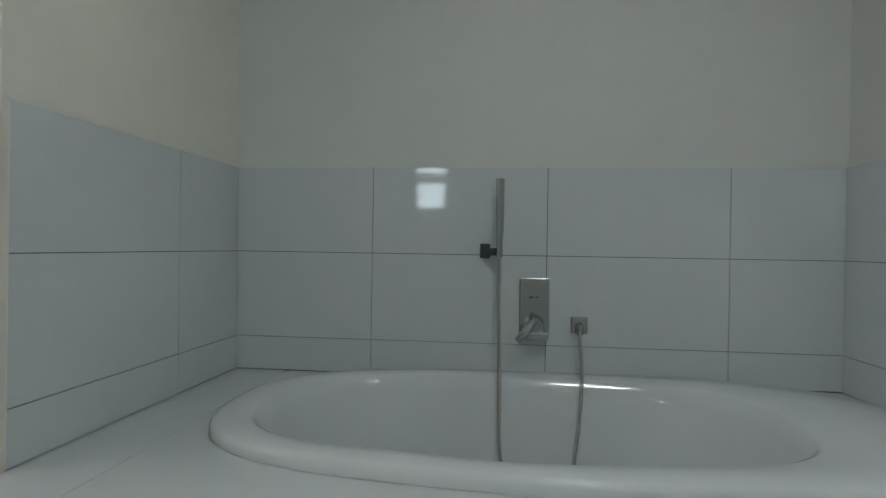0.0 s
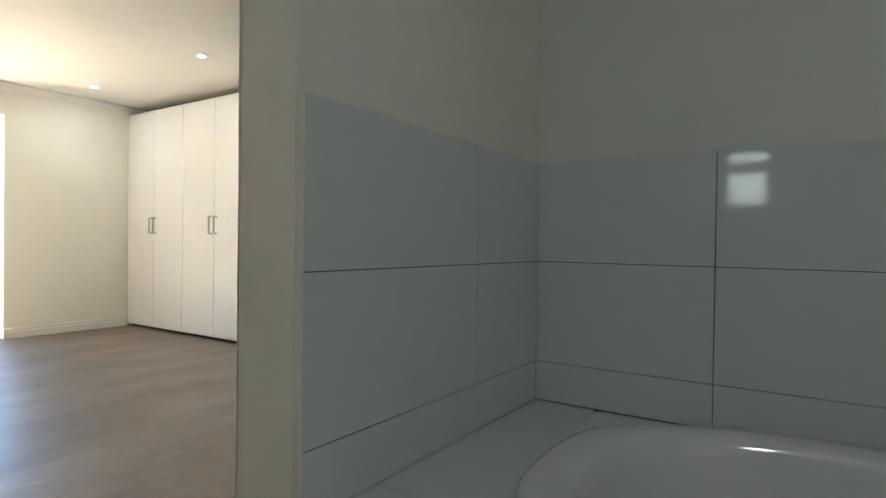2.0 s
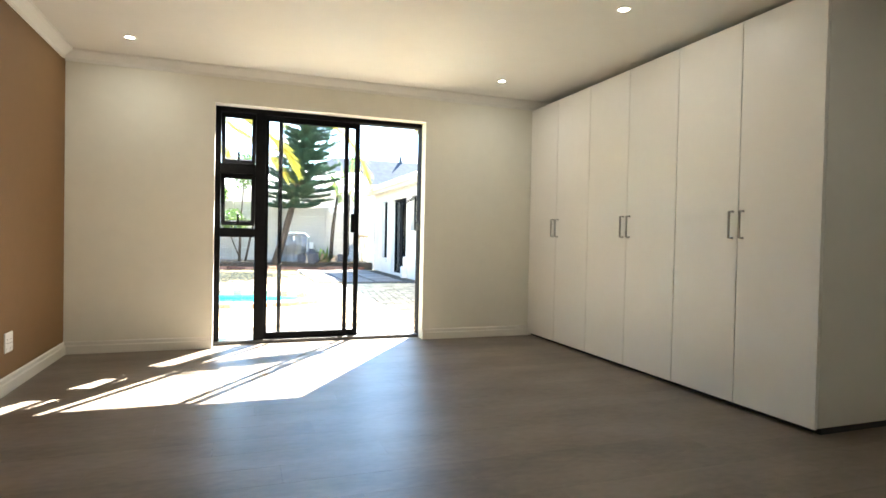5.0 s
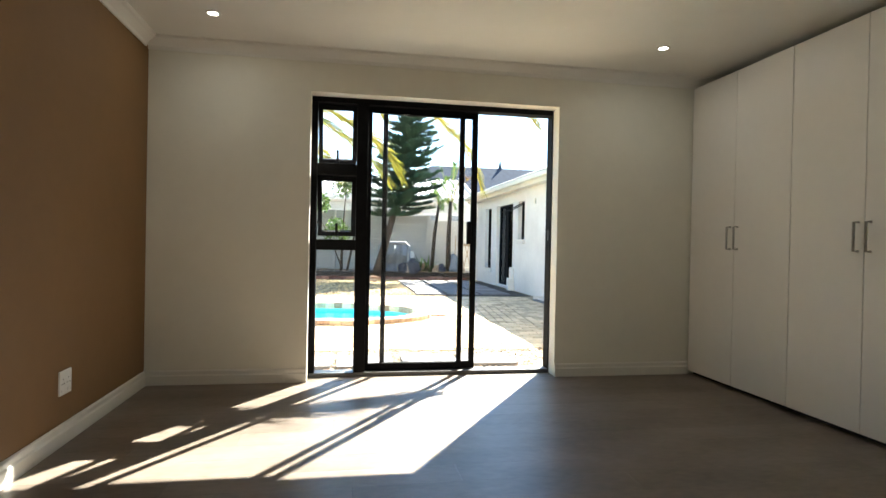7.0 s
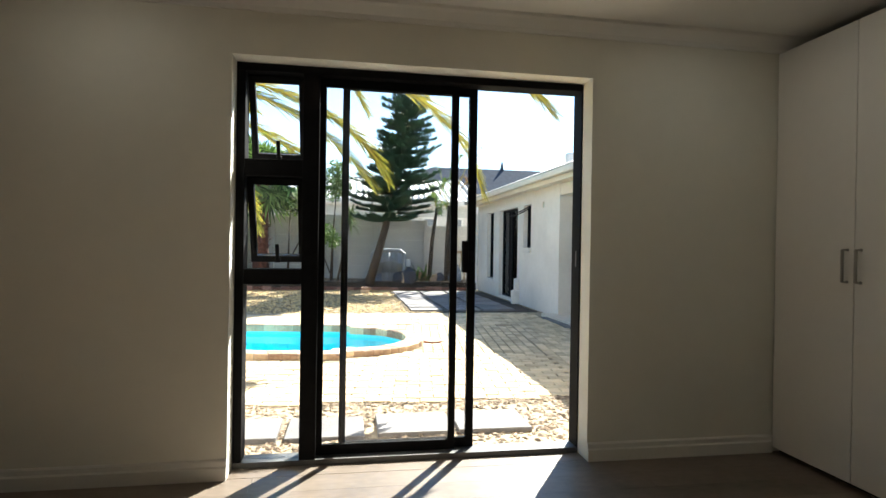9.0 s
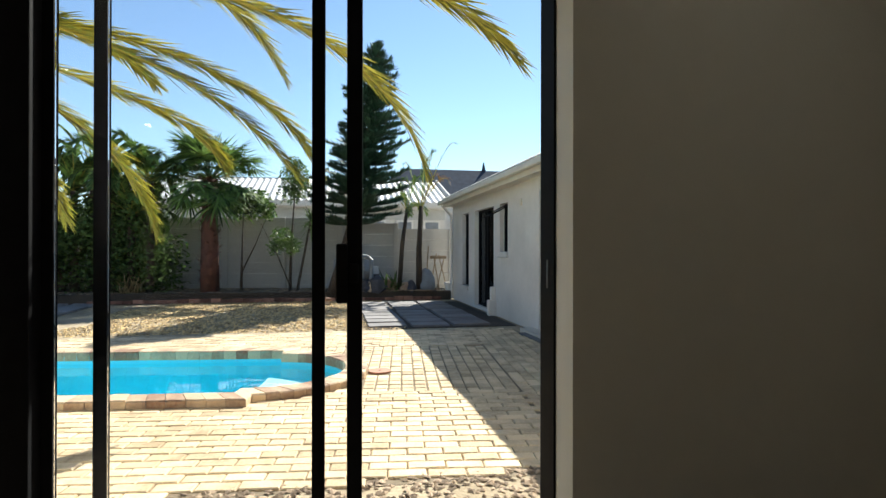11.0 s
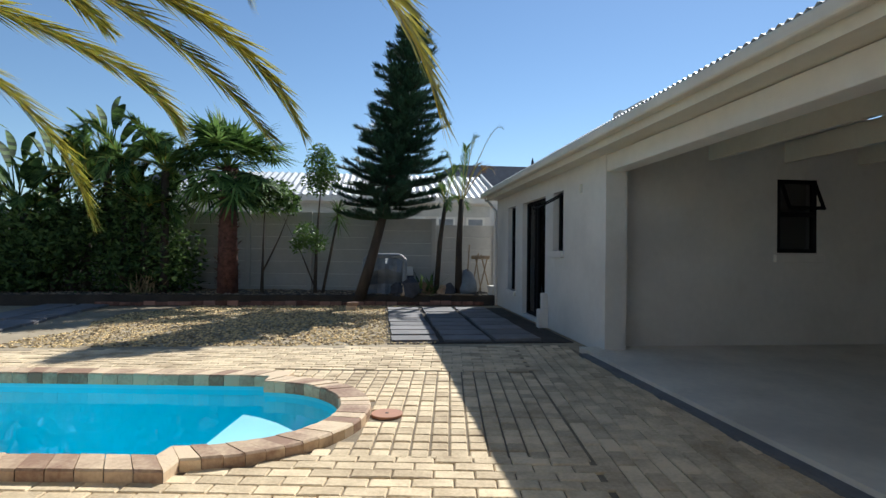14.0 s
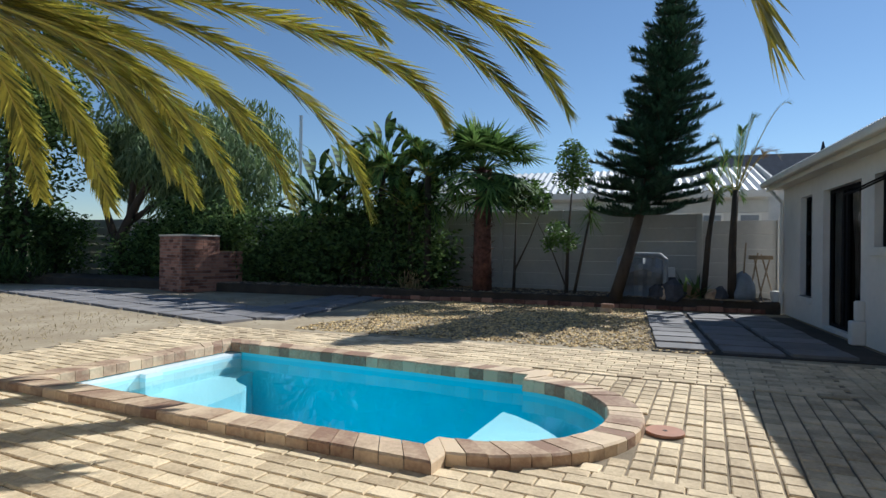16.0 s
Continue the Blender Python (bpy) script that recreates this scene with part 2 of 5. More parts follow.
# ---- mesh helpers ----
class Shape:
    """Collects vertices and faces of one mesh."""

    def __init__(self):
        self.v, self.f = [], []

    def poly(self, pts):
        k = len(self.v)
        self.v += [tuple(p) for p in pts]
        self.f.append(tuple(range(k, k + len(pts))))
        return self

    def box(self, x0, x1, y0, y1, z0, z1, m=None):
        k = len(self.v)
        pts = [Vector((x, y, z)) for z in (z0, z1) for x, y in ((x0, y0), (x1, y0), (x1, y1), (x0, y1))]
        self.v += [tuple(m @ p) if m else tuple(p) for p in pts]
        self.f += [tuple(k + i for i in q) for q in ((3, 2, 1, 0), (4, 5, 6, 7), (0, 1, 5, 4), (1, 2, 6, 5), (2, 3, 7, 6), (3, 0, 4, 7))]
        return self

    def tube(self, pts, radii, seg=8, cap=True):
        k, pts = len(self.v), [Vector(p) for p in pts]
        n = len(pts)
        radii = radii if isinstance(radii, (list, tuple)) else [radii] * n
        side = None
        for i, p in enumerate(pts):
            d = (pts[min(i + 1, n - 1)] - pts[max(i - 1, 0)]).normalized()
            if side is None:
                side = d.cross(Vector((0, 0, 1)) if abs(d.z) < 0.9 else Vector((1, 0, 0))).normalized()
            side = (side - d * side.dot(d)).normalized()
            up = d.cross(side)
            self.v += [tuple(p + (side * math.cos(a) + up * math.sin(a)) * radii[i]) for a in (2 * math.pi * j / seg for j in range(seg))]
        for i in range(n - 1):
            for j in range(seg):
                a, b = k + i * seg + j, k + i * seg + (j + 1) % seg
                self.f.append((a, b, b + seg, a + seg))
        if cap:
            self.f += [tuple(range(k + seg - 1, k - 1, -1)), tuple(range(k + (n - 1) * seg, k + n * seg))]
        return self

    def mesh(self, name, material, smooth=False, bevel=0.0):
        me = bpy.data.meshes.new(name)
        me.from_pydata(self.v, [], self.f)
        if bevel:
            bm = bmesh.new()
            bm.from_mesh(me)
            bmesh.ops.remove_doubles(bm, verts=bm.verts, dist=1e-5)
            edges = [e for e in bm.edges if len(e.link_faces) == 2 and e.calc_face_angle() > 0.6]
            bmesh.ops.bevel(bm, geom=edges, offset=bevel, segments=2, profile=0.5, affect="EDGES", clamp_overlap=True)
            bm.to_mesh(me)
            bm.free()
        if smooth:
            me.polygons.foreach_set("use_smooth", [True] * len(me.polygons))
        me.materials.append(material)
        return me


def part(name, shape, material, parent=None, label="", smooth=False, bevel=0.0):
    ob = new(name, shape.mesh(name, material, smooth, bevel))
    if parent:
        ob.parent = parent
    if label:
        ob["label"] = label
    return ob


def thing(name, at, label, category, group=""):
    """An Empty at the base of a thing; parts are built in its own axes."""
    ob = new(name)
    ob.empty_display_size = 0.1
    ob.location = at
    return tagged(ob, label, category, group)


def structure(name, shape, material, label="", bevel=0.0, category=""):
    return tagged(part(name, shape, material, None, "", False, bevel), label or name.replace("_", " "), category, "", "structure")


def S():
    return Shape()


R = random.Random(7)

LAMP_W = 0.15

# ---- house shell ----
GZ = -0.06          # level of the paving outside
XI, XO = -5.98, -6.205     # garden wall of the bedroom, inner and outer face
DY0, DY1, DH = 0.42, 2.306, 2.10
HC = 2.40
structure("wall_garden_side", S().box(XO, XI, -0.80, DY0, 0, HC + .1).box(XO, XI, DY1, 4.15, 0, HC + .1).box(XO, XI, DY0, DY1, DH, HC + .1).box(XO, XI, DY0, DY1, -0.3, 0), M_WALL, "cream painted bedroom wall with a large door opening", category="wall")
structure("wall_brown", S().box(XI, -0.36, -0.80, -0.675, 0, HC + .1), M_BROWN, "brown painted accent wall of the bedroom", category="wall")
structure("wall_wardrobe_side", S().box(XI, -0.36, 4.05, 4.15, 0, HC + .1), M_WALL, "cream painted wall behind the wardrobe", category="wall")
structure("wall_partition", S().box(-0.512, -0.362, 0.827, 4.05, 0, HC + .1).box(-0.512, -0.362, -0.675, -0.30, 0, HC + .1).box(-0.512, -0.362, -0.30, 0.827, 2.12, HC + .1), M_WALL, "cream partition wall between bedroom and bathroom", 0.004, "wall")
structure("wall_bath_back", S().box(-0.362, 1.85, 1.795, 1.92, 0, HC + .1), M_BATHWALL, "pale painted wall above the bath tiles", category="wall")
structure("wall_bath_end", S().box(1.712, 1.85, -1.60, 1.795, 0, HC + .1), M_BATHWALL, "pale painted end wall of the bathroom", category="wall")
structure("wall_bath_rear", S().box(-0.362, -0.27, -1.72, -1.60, 0, HC + .1).box(0.07, 1.85, -1.72, -1.60, 0, HC + .1).box(-0.27, 0.07, -1.72, -1.60, 0, 1.26).box(-0.27, 0.07, -1.72, -1.60, 1.74, HC + .1), M_BATHWALL, "pale painted rear bathroom wall with a small window", category="wall")
structure("wall_bath_side", S().box(-0.49, -0.362, -1.72, -0.80, 0, HC + .1), M_BATHWALL, "pale painted side wall of the bathroom", category="wall")
structure("ceiling", S().box(XO, 1.85, -1.72, 4.15, HC, HC + 0.09), M_CEIL, "white painted flat ceiling", category="ceiling")
structure("floor_bathroom", S().box(-0.42, 1.85, -1.72, 1.92, -0.25, 0), M_TILE, "pale tiled bathroom floor", category="floor")
wb = thing("window_1", (-.10, -1.66, 1.26), "small bathroom window with two white framed panes", "window")
wb["kind"] = "structure"
part("window_frame", S().box(-.17, -.13, -.02, .03, 0, .48).box(.13, .17, -.02, .03, 0, .48).box(-.13, .13, -.02, .03, 0, .04).box(-.13, .13, -.02, .03, .44, .48).box(-.13, .13, -.02, .03, .28, .37), M_TRIM, wb)
part("pane", S().box(-.13, .13, .004, .008, .04, .28), M_GLASS, wb).visible_shadow = False
part("pane", S().box(-.13, .13, .004, .008, .37, .44), M_GLASS, wb).visible_shadow = False


def skirt(name, p0, p1, inward):
    """A stepped skirting board from p0 to p1."""
    p0, p1, n = Vector((*p0, 0)), Vector((*p1, 0)), Vector((*inward, 0))
    prof = [(0, 0), (0.020, 0), (0.020, 0.062), (0.013, 0.070), (0.013, 0.092), (0.006, 0.10), (0, 0.10)]
    s = S()
    a = [p0 + n * d + Vector((0, 0, z)) for d, z in prof]
    b = [p1 + n * d + Vector((0, 0, z)) for d, z in prof]
    for i in range(len(prof)):
        j = (i + 1) % len(prof)
        s.poly([a[i], a[j], b[j], b[i]])
    s.poly(a[::-1]), s.poly(b)
    return structure(name, s, M_TRIM, "white stepped wooden skirting board", category="skirting")


def cornice(name, p0, p1, inward):
    p0, p1, n = Vector((*p0, 0)), Vector((*p1, 0)), Vector((*inward, 0))
    prof = [(0, HC), (0, HC - 0.085), (0.012, HC - 0.085), (0.016, HC - 0.062), (0.032, HC - 0.045), (0.05, HC - 0.026), (0.066, HC - 0.016), (0.07, HC)]
    s = S()
    a = [p0 + n * d + Vector((0, 0, z)) for d, z in prof]
    b = [p1 + n * d + Vector((0, 0, z)) for d, z in prof]
    for i in range(len(prof)):
        j = (i + 1) % len(prof)
        s.poly([a[i], a[j], b[j], b[i]])
    s.poly(a[::-1]), s.poly(b)
    return structure(name, s, M_CEIL, "moulded white ceiling cornice", category="cornice")


skirt("baseboard_1", (XI, -0.675), (XI, DY0), (1, 0))
skirt("baseboard_2", (XI, DY1), (XI, 3.44), (1, 0))
skirt("baseboard_3", (XI + .02, -0.675), (-0.49, -0.675), (0, 1))
skirt("baseboard_4", (-2.84, 4.05), (-0.49, 4.05), (0, -1))
skirt("baseboard_5", (-0.512, 0.83), (-0.512, 4.03), (-1, 0))
cornice("trim_cornice_1", (XI, -0.675), (XI, 4.05), (1, 0))
cornice("trim_cornice_2", (XI + .07, -0.675), (-0.49, -0.675), (0, 1))
cornice("trim_cornice_3", (-2.84, 4.05), (-0.49, 4.05), (0, -1))
cornice("trim_cornice_4", (-0.512, -0.60), (-0.512, 3.98), (-1, 0))


def downlight(x, y):
    d = thing("downlight", (x, y, HC), "small round recessed ceiling downlight, lit", "downlight", "ceiling downlights")
    ring = S()
    for i in range(24):
        a, b = 2 * math.pi * i / 24, 2 * math.pi * (i + 1) / 24
        for (r0, z0), (r1, z1) in (((.030, 0.0), (.030, -.004)), ((.030, -.004), (.042, -.006)), ((.042, -.006), (.045, 0))):
            ring.poly([(r0 * math.cos(a), r0 * math.sin(a), z0), (r0 * math.cos(b), r0 * math.sin(b), z0), (r1 * math.cos(b), r1 * math.sin(b), z1), (r1 * math.cos(a), r1 * math.sin(a), z1)])
    part("bezel", ring, M_TRIM, d)
    part("bulb", S().poly([(.030 * math.cos(2 * math.pi * i / 20), .030 * math.sin(2 * math.pi * i / 20), -.003) for i in range(20)][::-1]), M_LAMP, d, "glowing bulb face")


for x, y in ((-5.39, 2.82), (-3.68, 2.82), (-1.97, 2.82), (-5.45, -0.14), (-3.72, -0.14), (-2.0, -0.14), (0.95, 0.25)):
    downlight(x, y)
    lamp = new("downlight_lamp", bpy.data.lights.new("downlight_lamp", "AREA"))
    lamp.data.shape, lamp.data.size, lamp.data.energy, lamp.data.color = "DISK", 0.055, LAMP_W, (1.0, 0.97, 0.93)
    lamp.location = (x, y, HC - .008)


# ---- garden door with side window ----
def bar(y0, y1, z0, z1, x0=-0.062, x1=0.055):
    return S().box(x0, x1, y0, y1, z0, z1)


XF = -6.16
door = thing("door_1", (XF, 0, 0), "black aluminium sliding door, half open, with a side window", "sliding door")
door["kind"] = "structure"
for y0, y1, z0, z1 in ((DY0 + .0005, DY0 + .045, 0.03, DH - .04), (DY1 - .008, DY1 - .0005, 0.03, DH - .04), (.755, .84, .03, DH - .04), (DY0, DY1, DH - .04, DH)):
    part("frame", bar(y0, y1, z0, z1), M_ALU, door, bevel=.003)
part("track", bar(DY0, DY1, 0.001, .03), M_ALUSILL, door, "grey aluminium floor track")
for z0, z1 in ((1.520, 1.605), (.955, 1.035)):
    part("transom", bar(DY0 + .045, .755, z0, z1), M_ALU, door, bevel=.003)
part("pane", bar(DY0 + .045, .755, .03, .955, -.003, .003), M_GLASS, door).visible_shadow = False


def sash(z0, z1, tilt):
    """A top-hung sash, pushed out at the bottom, with its handle and stay."""
    ob = part("sash", S().box(-.02, .02, 0, .29, -(z1 - z0), -(z1 - z0) + .035).box(-.02, .02, 0, .29, -.035, 0).box(-.02, .02, 0, .032, -(z1 - z0) + .035, -.035).box(-.02, .02, .258, .29, -(z1 - z0) + .035, -.035), M_ALU, door, bevel=.002)
    ob.location, ob.rotation_euler = (-.03, DY0 + .045, z1), (0, radians(tilt), 0)
    p = part("sash_pane", S().box(-.003, .003, .032, .258, -(z1 - z0) + .035, -.035), M_GLASS, ob)
    p.visible_shadow = False
    part("sash_handle", S().box(.02, .05, .13, .16, -(z1 - z0) + .01, -(z1 - z0) + .03).box(.04, .055, .135, .155, -(z1 - z0) + .03, -(z1 - z0) + .12), M_ALU, ob, "black sash handle", bevel=.003)
    part("stay", S().tube([(.02, .02, -(z1 - z0) + .05), (.09, .02, -(z1 - z0) * .55)], .006, 6), M_ALU, ob, "thin metal stay")


sash(1.605, DH - .04, 22)
sash(1.035, 1.520, 22)


def leaf(name, x, y0, y1, wl, wr, label):
    """One glazed leaf of the slider: stiles, rails and pane."""
    ob = part(name, S().box(x - .012, x + .012, y0, y0 + wl, .03, DH - .04).box(x - .012, x + .012, y1 - wr, y1, .03, DH - .04).box(x - .012, x + .012, y0 + wl, y1 - wr, .03, .085).box(x - .012, x + .012, y0 + wl, y1 - wr, DH - .085, DH - .04), M_ALU, door, label, bevel=.003)
    part("leaf_pane", S().box(x - .003, x + .003, y0 + wl, y1 - wr, .085, DH - .085), M_GLASS, ob).visible_shadow = False
    return ob


leaf("fixed_leaf", -.020, .84, 1.60, .03, .038, "fixed glazed leaf in black aluminium")
slide = leaf("sliding_leaf", -.049, .958, 1.712, .036, .045, "sliding glazed leaf, pushed open")
part("door_handle", S().box(-.050, -.012, 1.632, 1.667, 1.02, 1.20).box(-.036, -.022, 1.667, 1.70, 1.08, 1.14), M_ALU, slide, "black pull handle with lock", bevel=.006)
part("lock_strike", S().box(.0, .012, DY1 - .0105, DY1 - .0085, 1.06, 1.15), M_ALUSILL, door, "grey lock strike")

# ---- wardrobe: three units, each with two doors ----
WY, WH = 3.445, 2.31
for i in range(3):
    x0 = -5.975 + i * 1.041
    w = thing("wardrobe_unit", (x0, WY, 0), "tall white built-in wardrobe unit with two plain closed doors", "wardrobe", "wardrobe units")
    part("body", S().box(.001, 1.04, .022, .60, .035, WH), M_WARD, w, bevel=.002)
    part("plinth", S().box(.003, 1.036, .05, .59, 0, .034), M_GAP, w, "dark recessed plinth")
    for j in range(2):
        d = part("door", S().box(.003 + j * .520, .519 + j * .520, 0, .018, .03, WH), M_WARD, w, bevel=.0025)
        hx = .519 - .035 if j == 0 else .524 + .035
        part("handle", S().tube([(hx, 0, 1.02), (hx, -.032, 1.02), (hx, -.032, 1.18), (hx, 0, 1.18)], .0075, 8), M_STEEL, d, "brushed steel bow handle", bevel=0)

sock = thing("wall_socket", (-4.85, -0.675, 0.30), "white square double wall socket on the brown wall", "socket")
part("plate", S().box(-.06, .06, 0, .009, -.06, .06), M_PLASTIC, sock, bevel=.003)
for sx in (-.028, .028):
    # no real holes: flat dark discs paint the shade inside the pin holes
    for hx, hz in ((0, .018), (-.011, -.004), (.011, -.004)):
        part("socket_hole_shade", S().tube([(sx + hx, .0088, hz), (sx + hx, .0098, hz)], .0035, 8), M_GAP, sock)
part("rocker", S().box(-.045, -.015, .009, .012, -.045, -.03), M_PLASTIC, sock)
part("rocker", S().box(.015, .045, .009, .012, -.045, -.03), M_PLASTIC, sock)
sw = thing("light_switch", (-2.47, 4.05, 1.25), "white wall light switch beside the wardrobe", "switch")
part("plate", S().box(-.035, .035, -.009, 0, -.055, .055), M_PLASTIC, sw, bevel=.003)
part("rocker", S().box(-.012, .012, -.012, -.009, -.02, .02), M_PLASTIC, sw)

# ---- bath ----
DZ = 0.482
CX, CY = 0.61, 1.325


def oval(a, b, z, n=72, e=2.9, cx=CX, cy=CY, wave=0.0):
    out = []
    for i in range(n):
        t = 2 * math.pi * i / n
        c, s_ = math.cos(t), math.sin(t)
        x = a * math.copysign(abs(c) ** (2 / e), c)
        y = b * math.copysign(abs(s_) ** (2 / e), s_)
        if y < 0:
            y *= 1 + wave * math.cos(2.2 * math.pi * x / a) * (1 - abs(x / a) ** 3)
        out.append((cx + x, cy + y, z))
    return out


tub = thing("bathtub", (0, 0, 0), "white built-in oval bathtub with a raised rim", "bathtub")
OX = .785          # middle of the outer rim, which is wider at one end
rings = [oval(.905, .452, DZ, cx=OX, wave=.015), oval(.905, .452, DZ + .02, cx=OX, wave=.015), oval(.898, .446, DZ + .030, cx=OX, wave=.015), oval(.885, .436, DZ + .034, cx=OX, wave=.015), oval(.688, .372, DZ + .032, cx=.655, wave=.03), oval(.672, .355, DZ + .024, cx=.655, wave=.03), oval(.655, .345, DZ - .02, cx=.655, wave=.03), oval(.61, .31, DZ - .22, cx=.65), oval(.54, .27, DZ - .36, cx=.64), oval(.46, .22, DZ - .40), oval(.1, .05, DZ - .41)]
s = S()
for r in rings:
    s.v += r
N = 72
for i in range(len(rings) - 1):
    for j in range(N):
        s.f.append((i * N + j, i * N + (j + 1) % N, (i + 1) * N + (j + 1) % N, (i + 1) * N + j))
s.f.append(tuple(range((len(rings) - 1) * N, len(rings) * N)))
part("shell", s, M_ENAMEL, tub, smooth=True)
part("waste", S().tube([(CX, CY, DZ - .412), (CX, CY, DZ - .402)], .035, 16), M_CHROME, tub, "chrome waste")

X0, X1, YF, YB = -0.350, 1.70, 0.70, 1.785
deck = structure("trim_bath_deck", S().box(X0 - .01, X1 + .01, YF, YF + .10, 0, DZ - .012).box(X0 - .01, -.15, YF + .10, YB + .01, 0.3, DZ - .012).box(1.37, X1 + .01, YF + .10, YB + .01, 0.3, DZ - .012), M_GROUT, "tiled bath surround with dark grout", category="bath surround")


def tile(parent, x0, x1, y0, y1, z0, z1):
    part("tile", S().box(x0, x1, y0, y1, z0, z1), M_TILE, parent)


g = .0011
for y0, y1 in ((YF, 1.03), (1.03, 1.325), (1.325, YB)):
    tile(deck, X0 + g, -.16 - 0, y0 + g, y1 - g, DZ - .012, DZ)
# tile infill between the rim and the straight edges
inner, s = oval(.895, .44, DZ - .001, cx=OX), S()
for j in range(N):
    a, b = Vector(inner[j]), Vector(inner[(j + 1) % N])
    q = []
    for p in (a, b):
        d = p - Vector((OX, CY, p.z))
        k = min((0.9455 / abs(d.x)) if abs(d.x) > 1e-6 else 9, ((YB - CY) if d.y > 0 else (CY - YF)) / abs(d.y) if abs(d.y) > 1e-6 else 9)
        q.append(Vector((OX, CY, p.z)) + d * max(k, 1.0))
    s.poly([a, q[0], q[1], b])
part("tile", s, M_TILE, deck)
tiles_front = [(-.36, .02), (.02, .62), (.62, 1.22), (1.22, 1.71)]
for a, b in tiles_front:
    tile(deck, a + g, b - g, YF - .01, YF, .18 + g, DZ - .001)
    tile(deck, a + g, b - g, YF - .01, YF, 0, .18 - g)

rows_z = ((DZ + .002, .602), (.602, .906), (.906, 1.207))
tb = structure("wall_tiling_back", S().box(X0, X1, YB + .002, YB + .0095, DZ - .1, 1.205), M_GROUT, "white glazed wall tiles behind the bath", category="wall tiles")
for a, b in ((X0, .148), (.148, .752), (.752, 1.344), (1.344, X1)):
    for z0, z1 in rows_z:
        tile(tb, a + g, b - g, YB - .006, YB + .002, z0 + g, z1 - g)
tl = structure("wall_tiling_side", S().box(-.3615, -.354, .836, YB, DZ - .48, 1.205), M_GROUT, "white glazed wall tiles beside the bath", category="wall tiles")
for a, b in ((.832, 1.411), (1.411, YB - .008)):
    for z0, z1 in ((0, .30), (.30, DZ + .002)) + rows_z:
        if b > 1.5 and z0 < .4:
            continue
        part("tile", S().box(-.354, -.346, a + g, b - g, z0 + g, z1 - g), M_TILE, tl)
structure("trim_tile_edge", S().box(-.3615, -.3452, .828, .8325, 0, 1.209), M_TRIM, "white edge trim of the wall tiles", category="trim")
tr = structure("wall_tiling_end", S().box(1.704, 1.7115, .70, YB, DZ - .48, 1.205), M_GROUT, "white glazed wall tiles at the bath end", category="wall tiles")
for a, b in ((.70, 1.30), (1.30, YB - .008)):
    for z0, z1 in rows_z:
        part("tile", S().box(1.696, 1.704, a + g, b - g, z0 + g, z1 - g), M_TILE, tr)

YT = YB - .006
sh = thing("hand_shower", (.592, YT, .90), "chrome stick hand shower in a wall bracket with hose", "hand shower")
part("bracket", S().box(-.066, -.032, -.014, 0, -.005, .045).box(-.04, .0, -.05, -.012, .005, .030), M_CHROME_REFL, sh, "chrome wall bracket, dark reflection put into its colour", bevel=.002)
part("wand", S().tube([(0, -.05, 0), (0, -.05, .05), (0, -.055, .12), (0, -.058, .26)], [.012, .011, .014, .014], 16), M_CHROME, sh, smooth=False)


def hose(pts, n=70):
    """A ribbed metal hose along a smooth line."""
    P = [Vector(p) for p in pts]
    line = []
    for i in range(n):
        t = i / (n - 1) * (len(P) - 1)
        k = min(int(t), len(P) - 2)
        u = t - k
        p0, p1, p2, p3 = P[max(k - 1, 0)], P[k], P[k + 1], P[min(k + 2, len(P) - 1)]
        line.append(0.5 * ((2 * p1) + (p2 - p0) * u + (2 * p0 - 5 * p1 + 4 * p2 - p3) * u * u + (3 * p1 - p0 - 3 * p2 + p3) * u ** 3))
    return S().tube(line, [.0068 if i % 2 else .0055 for i in range(n)], 8)


part("hose", hose([(0, -.05, 0), (0, -.06, -.15), (.004, -.10, -.30), (.008, -.15, -.42), (.012, -.19, -.60), (.05, -.22, -.72), (.14, -.24, -.76), (.22, -.20, -.70), (.25, -.16, -.55), (.262, -.15, -.42), (.268, -.09, -.32), (.268, -.03, -.235)], 130), M_STEEL, sh, "ribbed metal hose")
mx = thing("bath_mixer", (.712, YT, .73), "chrome concealed bath mixer with lever on a plate", "mixer")
part("plate", S().box(-.051, .051, -.008, 0, -.102, .102), M_CHROME, mx, bevel=.004)
part("diverter", S().tube([(0, -.008, .03), (0, -.03, .03)], .009, 12).box(-.016, .016, -.038, -.03, .026, .036), M_CHROME, mx, "small diverter knob")
part("body", S().tube([(0, -.008, -.06), (0, -.05, -.06)], [.036, .030], 20), M_CHROME, mx, smooth=False)
part("lever", S().tube([(.0, -.05, -.03), (-.03, -.065, -.075), (-.058, -.07, -.105)], [.016, .014, .010], 10), M_CHROME, mx, "chrome lever", smooth=True)
part("spout", S().box(-.03, .045, -.06, -.008, -.105, -.075), M_CHROME, mx, bevel=.006)
ow = thing("hose_outlet", (.862, YT, .675), "square chrome hose outlet on the wall tiles", "wall outlet")
part("plate", S().box(-.028, .028, -.012, 0, -.028, .028), M_CHROME, ow, bevel=.003)
part("elbow", S().tube([(0, -.012, 0), (0, -.03, 0), (0, -.032, -.03)], .011, 12), M_CHROME, ow)

# ---- ground, paving and pool ----
PR = pose(-10.57, -0.73, 0, 0, 0, -7)      # pool axes: along y' the long side
PXN, PXF, PY0, PY1, PRAD = 1.03, -0.97, -1.76, 1.70, 0.82
PCX = .05          # axis of the rounded end


